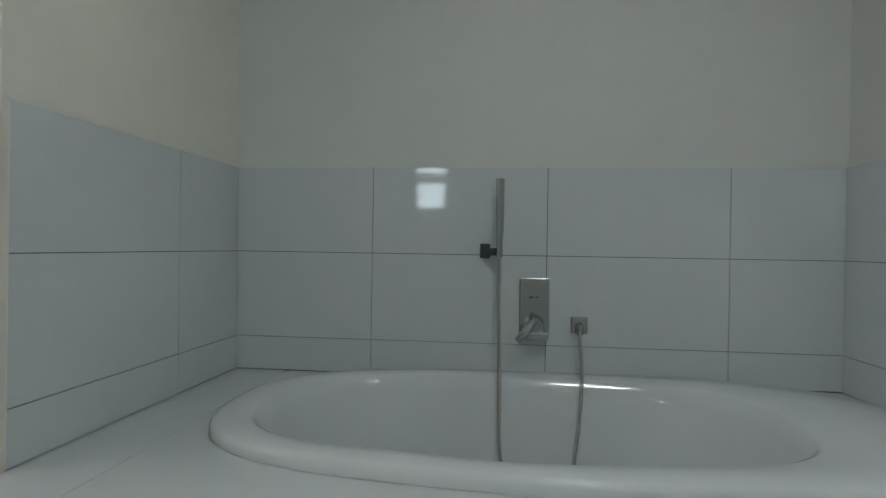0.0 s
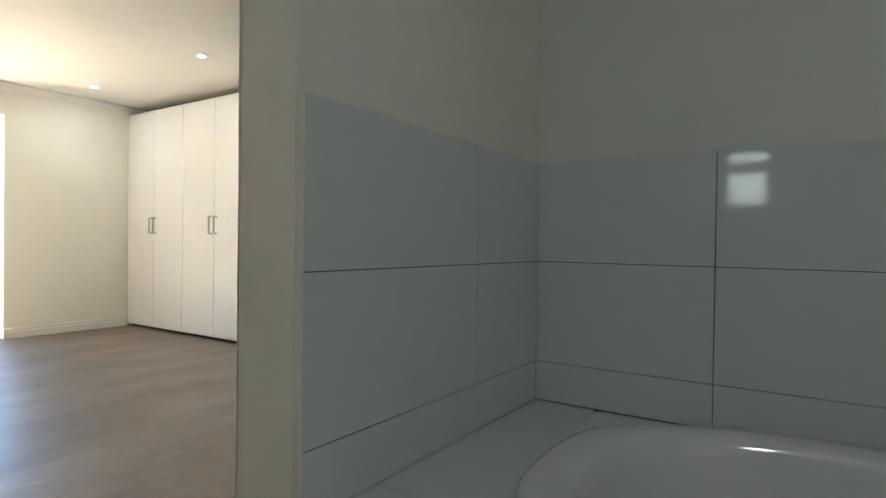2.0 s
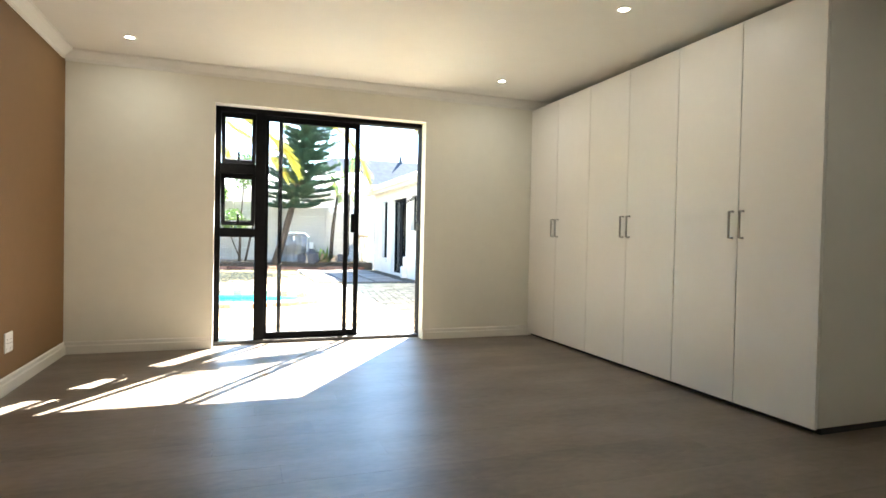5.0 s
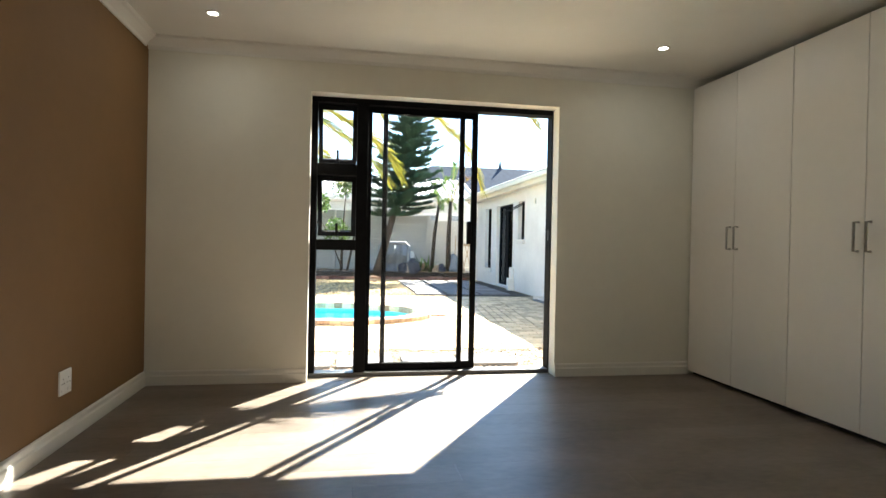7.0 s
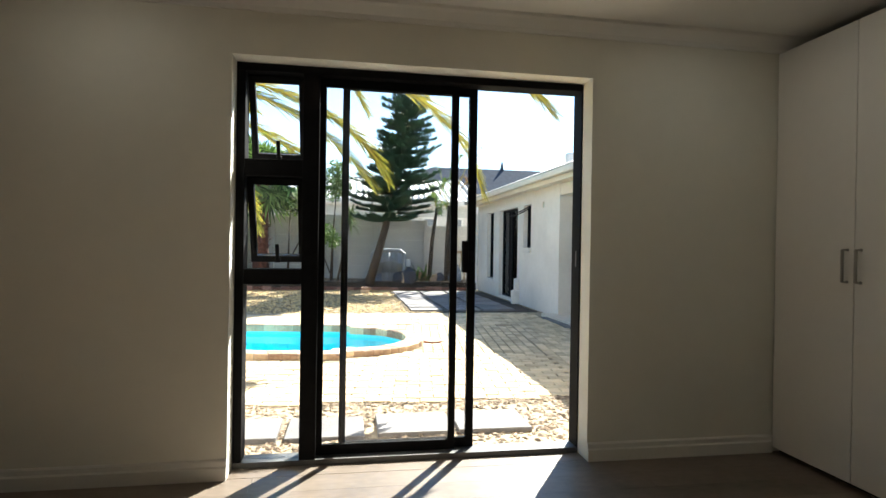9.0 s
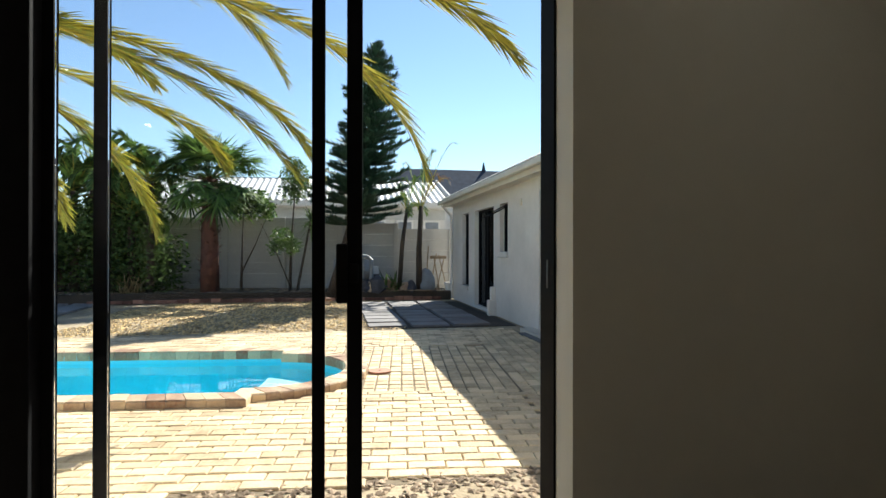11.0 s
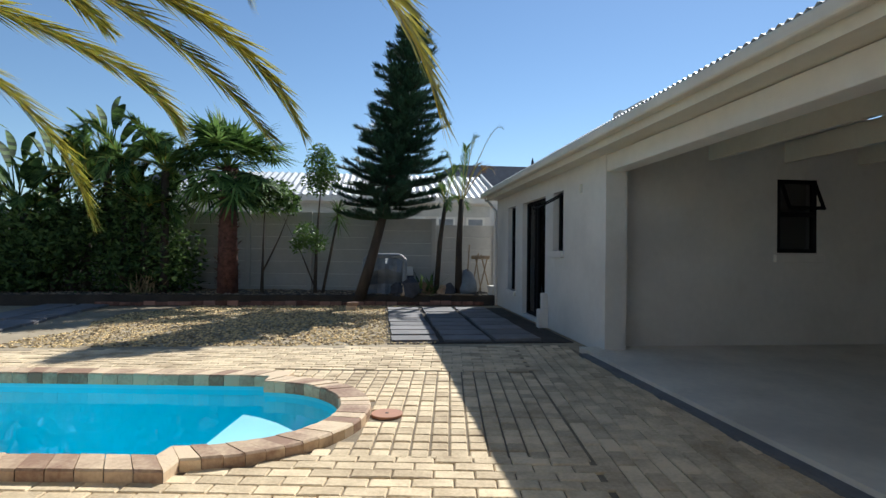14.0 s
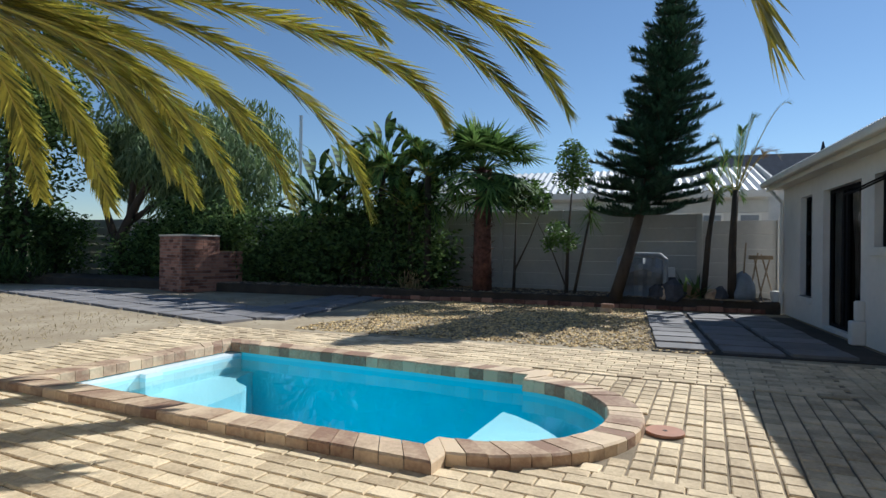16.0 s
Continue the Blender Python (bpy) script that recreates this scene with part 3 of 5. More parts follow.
def pool_outline(grow=0.0, n=26):
    """The pool's edge, anticlockwise from the near corner of the rounded end."""
    out = [(PXN + grow, PY1 + grow * .7)]
    a0 = math.asin(max(0, .7 * grow) / (PRAD + grow))
    for i in range(n + 1):
        a = a0 + (math.pi - 2 * a0) * i / n
        out.append(((PRAD + grow) * math.cos(a) + PCX, PY1 + (PRAD + grow) * math.sin(a)))
    out += [(PXF - grow, PY1 + grow * .7), (PXF - grow, PY0 - grow), (PXN + grow, PY0 - grow)]
    return out


def to_world(p, z):
    return tuple(PR @ Vector((p[0], p[1], z)))


RX0, RX1, RY0, RY1 = -13.22, -7.45, -4.3, 4.45       # paved rectangle
ring, s = pool_outline(.18), S()
dense = []
for i, p in enumerate(ring):
    q = ring[(i + 1) % len(ring)]
    k = max(1, int(math.hypot(q[0] - p[0], q[1] - p[1]) / .2))
    dense += [(p[0] + (q[0] - p[0]) * j / k, p[1] + (q[1] - p[1]) * j / k) for j in range(k)]
dense = [Vector(to_world(p, GZ - .014)) for p in dense]
mid = Vector((-10.6, 0.2, GZ - .014))


def to_rect(p):
    d = p - mid
    k = min(((RX1 if d.x > 0 else RX0) - mid.x) / d.x if abs(d.x) > 1e-6 else 99, ((RY1 if d.y > 0 else RY0) - mid.y) / d.y if abs(d.y) > 1e-6 else 99)
    return mid + d * k


for i, p in enumerate(dense):
    q = dense[(i + 1) % len(dense)]
    a, b = to_rect(p), to_rect(q)
    corner = []
    if abs(a.x - b.x) > 1e-4 and abs(a.y - b.y) > 1e-4:
        corner = [Vector((RX1 if max(a.x, b.x) > RX1 - 1e-4 else RX0, RY1 if max(a.y, b.y) > RY1 - 1e-4 else RY0, p.z))]
    s.poly([p, a] + corner + [b, q])
pavement = structure("pavement", s, M_SAND, "yellow clay brick paving round the pool", category="paving")
s = S()
far = 400
for x0, x1, y0, y1 in ((RX1, XO, -far, far), (-far, RX0, -far, far), (RX0, RX1, -far, RY0), (RX0, RX1, RY1, far), (XO, far, -far, far)):
    s.poly([(x0, y0, GZ - .015), (x1, y0, GZ - .015), (x1, y1, GZ - .015), (x0, y1, GZ - .015)]) if x0 != XO else s.poly([(x0, y0, -.26), (x1, y0, -.26), (x1, y1, -.26), (x0, y1, -.26)])
structure("ground", s, M_SOIL, "dry sandy soil of the garden", category="ground")

# pool shell, steps and water
pool = thing("swimming_pool", (0, 0, 0), "blue fibreglass swimming pool with a rounded step end", "pool")
o, s = pool_outline(), S()
for i, p in enumerate(o):
    q = o[(i + 1) % len(o)]
    s.poly([to_world(q, -.05), to_world(p, -.05), to_world(p, -1.25), to_world(q, -1.25)])
s.poly([to_world(p, -1.25) for p in o])
part("shell", s, M_POOL, pool)


def slab_shape(pts, z0, z1):
    s = S()
    s.poly([to_world(p, z1) for p in pts])
    for i, p in enumerate(pts):
        q = pts[(i + 1) % len(pts)]
        s.poly([to_world(p, z0), to_world(q, z0), to_world(q, z1), to_world(p, z1)])
    return s


arc = lambda r, a0, a1, cx=PCX, cy=PY1, n=18: [(cx + r * math.cos(a0 + (a1 - a0) * i / n), cy + r * math.sin(a0 + (a1 - a0) * i / n)) for i in range(n + 1)]
part("bench", slab_shape(arc(PRAD - .004, 0, math.pi), -1.24, -.46), M_POOL, pool)
part("step", slab_shape([(-.50, PY1 - .08), (.84, PY1 - .08)] + arc(.80, 0, math.pi * .36) + [(.08, 2.27), (-.12, 2.13), (-.30, 1.95), (-.43, 1.77)], -1.2, -.215), M_STEP, pool, "white moulded step")
part("shelf", slab_shape([(PXF + .01, PY0 + .01), (PXN - .01, PY0 + .01), (PXN - .01, PY0 + 1.0), (.2, PY0 + .95), (-.25, PY0 + .88), (-.45, PY0 + .74), (-.52, PY0 + .58), (-.60, PY0 + .44), (-.78, PY0 + .36), (PXF + .01, PY0 + .33)], -1.24, -.30), M_STEP, pool, "pale moulded shelf under water")
part("shelf", slab_shape([(PXF + .005, PY0 + .005), (PXN - .005, PY0 + .005), (PXN - .005, PY0 + .16), (PXF + .005, PY0 + .16)], -.30, -.105), M_STEP, pool, "pale top ledge")
part("skimmer", slab_shape([(.1, PY0 + .17), (.28, PY0 + .17), (.28, PY0 + .25), (.1, PY0 + .25)], -.30, -.10), M_STEP, pool, "white plastic inlet")
wat = part("water_surface", S().poly([to_world(p, -.135) for p in o]), M_WATER, pool, "clear pool water")
wat.visible_shadow = False
# brick coping round the edge
cop = thing("pool_coping", (0, 0, 0), "row of tan and reddish coping bricks round the pool", "coping")
i0, o0 = pool_outline(-.02), pool_outline(.21)


def walk_line(a, b, step):
    """Pairs of points along two matching outlines, about a step apart."""
    res = []
    for i in range(len(a)):
        p, q, u, v = (Vector(a[i]), Vector(a[(i + 1) % len(a)]), Vector(b[i]), Vector(b[(i + 1) % len(b)]))
        k = max(1, round((v - u).length / step))
        res += [(p.lerp(q, j / k), u.lerp(v, j / k)) for j in range(k)]
    return res


pairs = walk_line(i0, o0, .155)
for i, (p, u) in enumerate(pairs):
    q, v = pairs[(i + 1) % len(pairs)]
    p2, q2, u2, v2 = p.lerp(q, .02), p.lerp(q, .98), u.lerp(v, .02), u.lerp(v, .98)
    lift = R.uniform(-.004, .004)
    s = S()
    top, low = [to_world(x, .004 + lift) for x in (p2, u2, v2, q2)], [to_world(x, -.095) for x in (p2, u2, v2, q2)]
    nose = [to_world(x, -.008 + lift) for x in (p2, u2, v2, q2)]
    inset = [to_world(x, .004 + lift) for x in (p2.lerp(u2, .05), u2.lerp(p2, .05), v2.lerp(q2, .05), q2.lerp(v2, .05))]
    s.poly(inset)
    for k in range(4):
        m_ = (k + 1) % 4
        s.poly([nose[k], nose[m_], inset[m_], inset[k]])
        s.poly([low[k], low[m_], nose[m_], nose[k]])
    part("brick", s, M_COPING, cop)
s = S()
for i, (p, u) in enumerate(pairs):
    q, v = pairs[(i + 1) % len(pairs)]
    s.poly([to_world(p, -.02), to_world(u.lerp(p, .08), -.02), to_world(v.lerp(q, .08), -.02), to_world(q, -.02)])
    s.poly([to_world(u.lerp(p, .08), -.02), to_world(u.lerp(p, .08), -.1), to_world(v.lerp(q, .08), -.1), to_world(v.lerp(q, .08), -.02)])
part("mortar_bed", s, M_MORTAR, cop)
vc = thing("valve_cover", (-10.26, 2.10, GZ), "round terracotta coloured valve cover in the paving", "drain cover")
part("lid", S().tube([(0, 0, -.01), (0, 0, .008)], .115, 24), M_TERRA, vc)
# dark disc on the lid, painting the shade inside its hole
part("lid_hole_shade", S().tube([(0, 0, .006), (0, 0, .0095)], .014, 10), M_GAP, vc)


def in_pool(x, y, grow=.20):
    p = PR.inverted() @ Vector((x, y, 0))
    if PXF - grow < p.x < PXN + grow and PY0 - grow < p.y < PY1 + grow * .7:
        return True
    return p.y >= PY1 and math.hypot(p.x - PCX, p.y - PY1) < PRAD + grow


# ---- annex with covered patio ----
AY = 4.72
annex = thing("annex_building", (.13, -.05, GZ), "white plastered garden annex with a covered patio", "house")
AX0, AX1 = -18.85, -12.62


def holes(x0, x1, z1, ops, y0, y1):
    """A wall along x with rectangular openings (x0, x1, z0, z1)."""
    s, x = S(), x0
    for a, b, lo, hi in sorted(ops):
        s.box(x, a, y0, y1, 0, z1)
        if lo > 0:
            s.box(a, b, y0, y1, 0, lo)
        s.box(a, b, y0, y1, hi, z1)
        x = b
    return s.box(x, x1, y0, y1, 0, z1)


ops = [(-17.75, -17.1, .43, 2.10), (-16.55, -15.07, 0.06, 2.10), (-14.66, -14.18, 1.22, 2.10)]
hs = holes(AX0, AX1, 2.5, ops, AY, AY + .23)
for k in range(0, len(hs.v), 8):
    pc = S()
    pc.v, pc.f = hs.v[k:k + 8], [(3, 2, 1, 0), (4, 5, 6, 7), (0, 1, 5, 4), (1, 2, 6, 5), (2, 3, 7, 6), (3, 0, 4, 7)]
    part("wall", pc, M_PLASTER, annex)
part("wall", S().box(AX0, AX0 + .2, AY + .23, 9.2, 0, 2.5), M_PLASTER, annex)
part("wall", S().box(-12.95, AX1, AY + .23, 4.98, 0, 2.5), M_PLASTER, annex)
part("wall", S().box(-13.05, -12.86, 4.98, 7.07, 0, 2.95).box(-13.05, -12.86, 7.62, 8.7, 0, 2.95).box(-13.05, -12.86, 7.07, 7.62, 0, 1.22).box(-13.05, -12.86, 7.07, 7.62, 2.15, 2.95), M_PLASTER, annex)
part("wall", S().box(-13.05, -6.48, 8.7, 8.9, 0, 3.2), M_PLASTER, annex)
part("interior", S().box(-18.6, -13.1, 8.4, 8.5, 0, 2.5).box(-18.6, -13.1, AY + .25, 8.4, 0, .05), M_INT, annex)
part("plinth_post", S().box(-15.0, -14.86, AY - .16, AY + .0, 0, .30).box(-15.0, -14.9, AY - .1, AY, .30, .55), M_PLASTER, annex, bevel=.02)
part("gutter", S().box(AX0 - .1, -6.48, 4.33, 4.43, 2.40, 2.50), M_FASCIA, annex, bevel=.02)
part("fascia", S().box(AX0 - .1, -6.48, 4.44, 4.47, 2.33, 2.54), M_FASCIA, annex)
part("soffit", S().box(AX0 - .1, -6.48, 4.47, AY + .1, 2.36, 2.38), M_FASCIA, annex)
part("beam", S().box(AX1 - .002, -6.48, AY + .003, AY + .225, 2.15, 2.352), M_PLASTER, annex, bevel=.01)
part("vent_cap", S().box(-13.46, -13.40, AY - .03, AY, 1.98, 2.10), M_FASCIA, annex, bevel=.01)
for k in range(4):
    y = 6.14 + k * 1.02
    if y < 8.6:
        part("rafter", S().box(-12.86, -6.48, y, y + .07, 2.36, 2.62), M_FASCIA, annex, bevel=.006)
part("patio_slab", S().box(-12.86, -6.48, 4.50, 8.70, -.10, .055), M_CONC, annex, "smooth grey concrete patio floor")
part("slab_edge", S().box(-12.6, -6.48, 4.40, 4.498, -.1, .02), M_KERB, annex)
s = S()
pitch, n = .115, int((18.95 - 6.1) / .038)
for i in range(n):
    x0 = AX0 - .1 + i * .038
    z0, z1 = (.012, -.012) if i % 2 else (-.012, .012)
    s.poly([(x0, 4.42, 2.556 + z0), (x0 + .038, 4.42, 2.556 + z1), (x0 + .038, 9.3, 3.25 + z1), (x0, 9.3, 3.25 + z0)])
part("roof", s, M_ROOF, annex, "corrugated grey roof sheeting")
part("chimney", S().box(-14.35, -13.75, 5.7, 6.2, 2.75, 3.35), M_PLASTER, annex, bevel=.02)
part("downpipe", S().tube([(AX0 + .12, AY - .06, 0), (AX0 + .12, AY - .06, 2.1), (AX0 + .12, 4.40, 2.42)], .035, 10), M_PLASTER, annex)


def glazed(name, x0, x1, z0, z1, splits, label, y=AY + .09):
    w = part(name, S().box(x0, x0 + .05, y, y + .06, z0, z1).box(x1 - .05, x1, y, y + .06, z0, z1).box(x0 + .05, x1 - .05, y, y + .06, z0, z0 + .05).box(x0 + .05, x1 - .05, y, y + .06, z1 - .05, z1), M_ALU, annex, label)
    for c in splits:
        part("mullion", S().box(c - .035, c + .035, y, y + .06, z0 + .05, z1 - .05), M_ALU, w)
    part("pane", S().box(x0 + .05, x1 - .05, y + .028, y + .032, z0 + .05, z1 - .05), M_DARKGLASS, w)
    return w


w1 = glazed("window", -17.75, -17.1, .43, 2.10, (), "tall dark framed window")
for lo in (.95, 1.45):
    part("bar", S().box(-17.70, -17.15, AY + .09, AY + .15, lo, lo + .07), M_ALU, w1)
glazed("sliding_door", -16.55, -15.07, .06, 2.10, (-16.0, -15.85), "dark framed glass sliding door")
w2 = glazed("window", -14.66, -14.18, 1.22, 2.10, (), "small dark window with an open top-hung sash")
sa = part("sash", S().box(0, .46, -.02, .0, -.46, -.42).box(0, .46, -.02, .0, -.04, 0).box(0, .04, -.02, 0, -.42, -.04).box(.42, .46, -.02, 0, -.42, -.04), M_ALU, w2)
sa.location, sa.rotation_euler = (-14.65, AY + .08, 2.06), (radians(-62), 0, 0)
part("sill", S().box(-14.70, -14.14, AY - .05, AY + .09, 1.12, 1.22), M_PLASTER, annex, bevel=.008)
part("sill", S().box(-17.80, -17.05, AY - .05, AY + .09, .33, .43), M_PLASTER, annex, bevel=.008)
# patio window
pw = part("window", S().box(-12.93, -12.87, 7.07, 7.12, 1.22, 2.15).box(-12.93, -12.87, 7.57, 7.62, 1.22, 2.15).box(-12.93, -12.87, 7.12, 7.57, 1.22, 1.27).box(-12.93, -12.87, 7.12, 7.57, 2.10, 2.15).box(-12.93, -12.87, 7.12, 7.57, 1.68, 1.74), M_ALU, annex, "black framed window with its top sash open")
part("pane", S().box(-12.902, -12.898, 7.12, 7.57, 1.27, 2.10), M_DARKGLASS, pw)
sa = part("sash", S().box(-.01, .01, 0, .5, -.40, -.36).box(-.01, .01, 0, .5, -.04, 0).box(-.01, .01, 0, .04, -.36, -.04).box(-.01, .01, .46, .5, -.36, -.04), M_ALU, pw)
sa.location, sa.rotation_euler = (-12.86, 7.1, 2.13), (0, radians(-24), 0)
part("sill", S().box(-12.86, -12.80, 7.02, 7.68, 1.10, 1.20), M_PLASTER, annex, bevel=.008)

# outer face and roof of the main house
structure("wall_house_outside", S().box(-6.232, XO, -9, DY0, -.3, 2.75).box(-6.232, XO, DY1, 4.40, -.3, 2.75).box(-6.232, XO, 4.40, 8.9, -.3, 2.75).box(-6.232, XO, DY0, DY1, DH, 2.75).box(-6.232, XO, DY0, DY1, -.3, 0), M_PLASTER, "white plastered outside wall of the house", category="wall")
structure("roof_house", S().box(-6.33, 2.6, -9, 9, 2.76, 2.90), M_ROOF, "flat house roof", category="roof")
structure("wall_house_rear", S().box(1.86, 2.1, -9, 9, -.3, 2.75).box(-6.2, 1.86, -9, -8.8, -.3, 2.75).box(-6.2, 1.86, 8.8, 9, -.3, 2.75), M_PLASTER, "white plastered outer walls of the house", category="wall")

# ---- boundary wall: precast panels between posts ----
WDIR = Vector((.12, .993, 0))
W0 = Vector((-19.55, 4.80, 0))
fence = thing("precast_boundary_wall", (0, 0, 0), "painted precast concrete boundary wall of stacked panels", "boundary wall")
wm = pose(W0.x, W0.y, 0, 0, 0, -math.degrees(math.atan2(WDIR.x, WDIR.y)))
panel = S().box(-.02, .02, .003, 1.497, .004, .296).mesh("panel", M_PRECAST, bevel=.006)
post = S().box(-.06, .06, -.06, .06, 0, 2.3).mesh("post", M_PRECAST, bevel=.008)
for b in range(17):
    lift = -.10 if b < 1 else 0.05 if b < 2 else .18
    for r in range(7):
        ob = new("panel", panel)
        ob.parent, ob.matrix_basis = fence, wm @ pose(0, -1.5 * (b + 1), lift - .22 + r * .298)
    ob = new("post", post)
    ob.parent, ob.matrix_basis = fence, wm @ pose(.03, -1.5 * b, lift - .43)
side = pose(-21.6, -20.5, 0, 0, 0, -90)
for b in range(14):
    for r in range(7):
        ob = new("panel", panel)
        ob.parent, ob.matrix_basis = fence, side @ pose(0, 1.5 * b, -.1 + r * .298)
    ob = new("post", post)
    ob.parent, ob.matrix_basis = fence, side @ pose(-.03, 1.5 * b, -.2)

# ---- neighbouring houses ----
nh = thing("neighbour_house", (0, 0, GZ), "low white neighbouring house with a corrugated roof", "house")
part("wall", S().box(-31, -25, -4.5, 5.7, 0, 2.9), M_PLASTER, nh)
part("band", S().box(-24.998, -24.955, -4.5, 5.7, 2.36, 2.72), M_BAND, nh, "grey band under the eave")
s = S()
for i in range(88):
    y0 = -4.7 + i * .12
    z0, z1 = (.03, -.03) if i % 2 else (-.03, .03)
    s.poly([(-24.6, y0, 2.98 + z0), (-24.6, y0 + .12, 2.98 + z1), (-28, y0 + .12, 4.12 + z1), (-28, y0, 4.12 + z0)])
    s.poly([(-28, y0, 4.12 + z0), (-28, y0 + .12, 4.12 + z1), (-31.4, y0 + .12, 2.98 + z1), (-31.4, y0, 2.98 + z0)])
part("roof", s, M_ROOF, nh, "pale corrugated roof sheeting")
part("fascia", S().box(-24.62, -24.58, -4.7, 5.86, 2.78, 2.97), M_PLASTER, nh)
part("gable_board", S().box(0, .06, 0, 3.6, 0, .2, pose(-24.6, 5.9, 2.92, 0, 0, 90) @ pose(0, 0, 0, 18, 0, 0)), M_PLASTER, nh)
for y in (4.9, 3.9, 2.9, 1.9):
    w = part("window", S().box(-24.997, -24.93, y, y + .62, 1.80, 2.34), M_TRIM, nh)
    part("pane", S().box(-24.928, -24.92, y + .07, y + .55, 1.87, 2.27), M_JUNK, w)
dh = thing("far_house", (0, 0, GZ), "distant house with a dark slate roof and finial", "house")
part("wall", S().box(-44, -38, 4, 24, 0, 4.6), M_PLASTER, dh)
s = S()
s.poly([(-37.5, 3.4, 4.5), (-37.5, 24.5, 4.5), (-40.5, 22, 6.5), (-40.5, 6.5, 6.5)])
s.poly([(-44.5, 24.5, 4.5), (-44.5, 3.4, 4.5), (-40.5, 6.5, 6.5), (-40.5, 22, 6.5)])
s.poly([(-44.5, 3.4, 4.5), (-37.5, 3.4, 4.5), (-40.5, 6.5, 6.5)])
s.poly([(-37.5, 24.5, 4.5), (-44.5, 24.5, 4.5), (-40.5, 22, 6.5)])
part("roof", s, M_DARKROOF, dh)
part("finial", S().tube([(-40.5, 11.4, 6.45), (-40.5, 11.4, 6.75), (-40.5, 11.4, 7.05)], [.16, .09, .03], 8), M_DARKROOF, dh)
fr = thing("long_low_house", (0, 0, GZ), "long house with a dark roof behind the wall", "house")
part("wall", S().box(-36, -32, -9, 4.2, 0, 3.8), M_PLASTER, fr)
part("roof", S().poly([(-31.6, -9.4, 3.8), (-31.6, 4.6, 3.8), (-34, 3, 4.9), (-34, -8, 4.9)]).poly([(-36.4, 4.6, 3.8), (-36.4, -9.4, 3.8), (-34, -8, 4.9), (-34, 3, 4.9)]), M_DARKROOF, fr)

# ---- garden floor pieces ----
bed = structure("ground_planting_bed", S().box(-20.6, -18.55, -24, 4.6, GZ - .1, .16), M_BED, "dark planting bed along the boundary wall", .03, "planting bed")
kerb = thing("bed_edging", (-18.52, 0, GZ), "row of low brick edging along the planting bed", "edging")
for i in range(34):
    y = 4.1 - i * .24
    part("brick", S().box(-.055, .055, y, y + .222, 0, .08 + R.uniform(-.015, .02)), M_REDBRICK, kerb)
lb = thing("loose_brick", (-17.6, 1.46, GZ), "loose pale bricks lying on the gravel edge", "brick")
part("brick", S().box(-.05, .06, -.11, .11, 0, .075), M_COPING, lb, bevel=.006)
part("brick", S().box(-.05, .06, -.08, .14, .075, .15), M_COPING, lb, bevel=.006)


def slabs(name, label, m, nx, ny, sx, sy, gap, jitter=.02, skip=None):
    th = thing(name, m.translation, label, "stepping stones")
    th.rotation_euler = m.to_euler()
    for i in range(nx):
        for j in range(ny):
            if skip and skip(i, j):
                continue
            cx, cy = i * (sx + gap) + R.uniform(-jitter, jitter), j * (sy + gap) + R.uniform(-jitter, jitter)
            ob = part("slab", S().box(-sx / 2, sx / 2, -sy / 2, sy / 2, -.03, .028 + R.uniform(-.004, .006)), M_SLAB, th, bevel=.006)
            ob.location, ob.rotation_euler = (cx, cy, 0), (0, 0, R.uniform(-.02, .02))


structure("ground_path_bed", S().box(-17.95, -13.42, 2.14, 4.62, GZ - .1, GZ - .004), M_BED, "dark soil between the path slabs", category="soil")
slabs("annex_path", "grey concrete slab path beside the annex wall", pose(-13.75, 3.2, GZ, 0, 0, 180), 9, 2, .40, .62, .08, .012)
slabs("annex_step_path", "grey concrete slabs in front of the annex door", pose(-13.75, 3.90, GZ, 0, 0, 180), 9, 1, .40, .62, .08, .012)
slabs("braai_path", "grey concrete slab path leading to the brick barbecue", pose(-13.75, -4.05, GZ, 0, 0, -17), 3, 15, .55, .55, .07, .02, lambda i, j: False)
for ob in [o_ for o_ in scene.objects if o_.name == "braai_path"]:
    ob.rotation_euler = (0, 0, radians(180 - 17))
slabs("garden_path", "grey concrete slab path crossing to the planting bed", pose(-14.35, -3.55, GZ, 0, 0, 184), 8, 2, .55, .55, .09, .03)
slabs("door_step_slabs", "grey stepping slabs in bark chips outside the door", pose(-6.9, 2.0, GZ - .012, 0, 0, -90), 5, 1, .50, .42, .06, .02)
slabs("door_step_slabs", "grey stepping slabs in bark chips outside the door", pose(-7.05, -1.2, GZ - .012, 0, 0, -90), 4, 1, .50, .42, .06, .02)


def scatter(name, label, mat_, n, region, size, z, cat, flat=.6):
    """Many small irregular stones or chips in one mesh."""
    v, f = [], []
    made = 0
    while made < n:
        x, y = R.uniform(region[0], region[1]), R.uniform(region[2], region[3])
        if len(region) > 4 and not region[4](x, y):
            made += 1
            continue
        a, r = R.uniform(0, 6.28), R.uniform(.6, 1.3) * size
        k = len(v)
        pts = [(r, 0, 0), (0, r * R.uniform(.4, .8), 0), (-r, 0, 0), (0, -r * R.uniform(.4, .8), 0)]
        for px, py, pz in pts:
            v.append((x + px * math.cos(a) - py * math.sin(a), y + px * math.sin(a) + py * math.cos(a), z + R.uniform(0, r * .3)))
        v.append((x + R.uniform(-.2, .2) * r, y, z + r * flat * R.uniform(.6, 1.2)))
        f += [(k, k + 1, k + 4), (k + 1, k + 2, k + 4), (k + 2, k + 3, k + 4), (k + 3, k, k + 4)]
        made += 1
    sh_ = S()
    sh_.v, sh_.f = v, f
    return tagged(part(name, sh_, mat_), label, cat, "", "stuff")


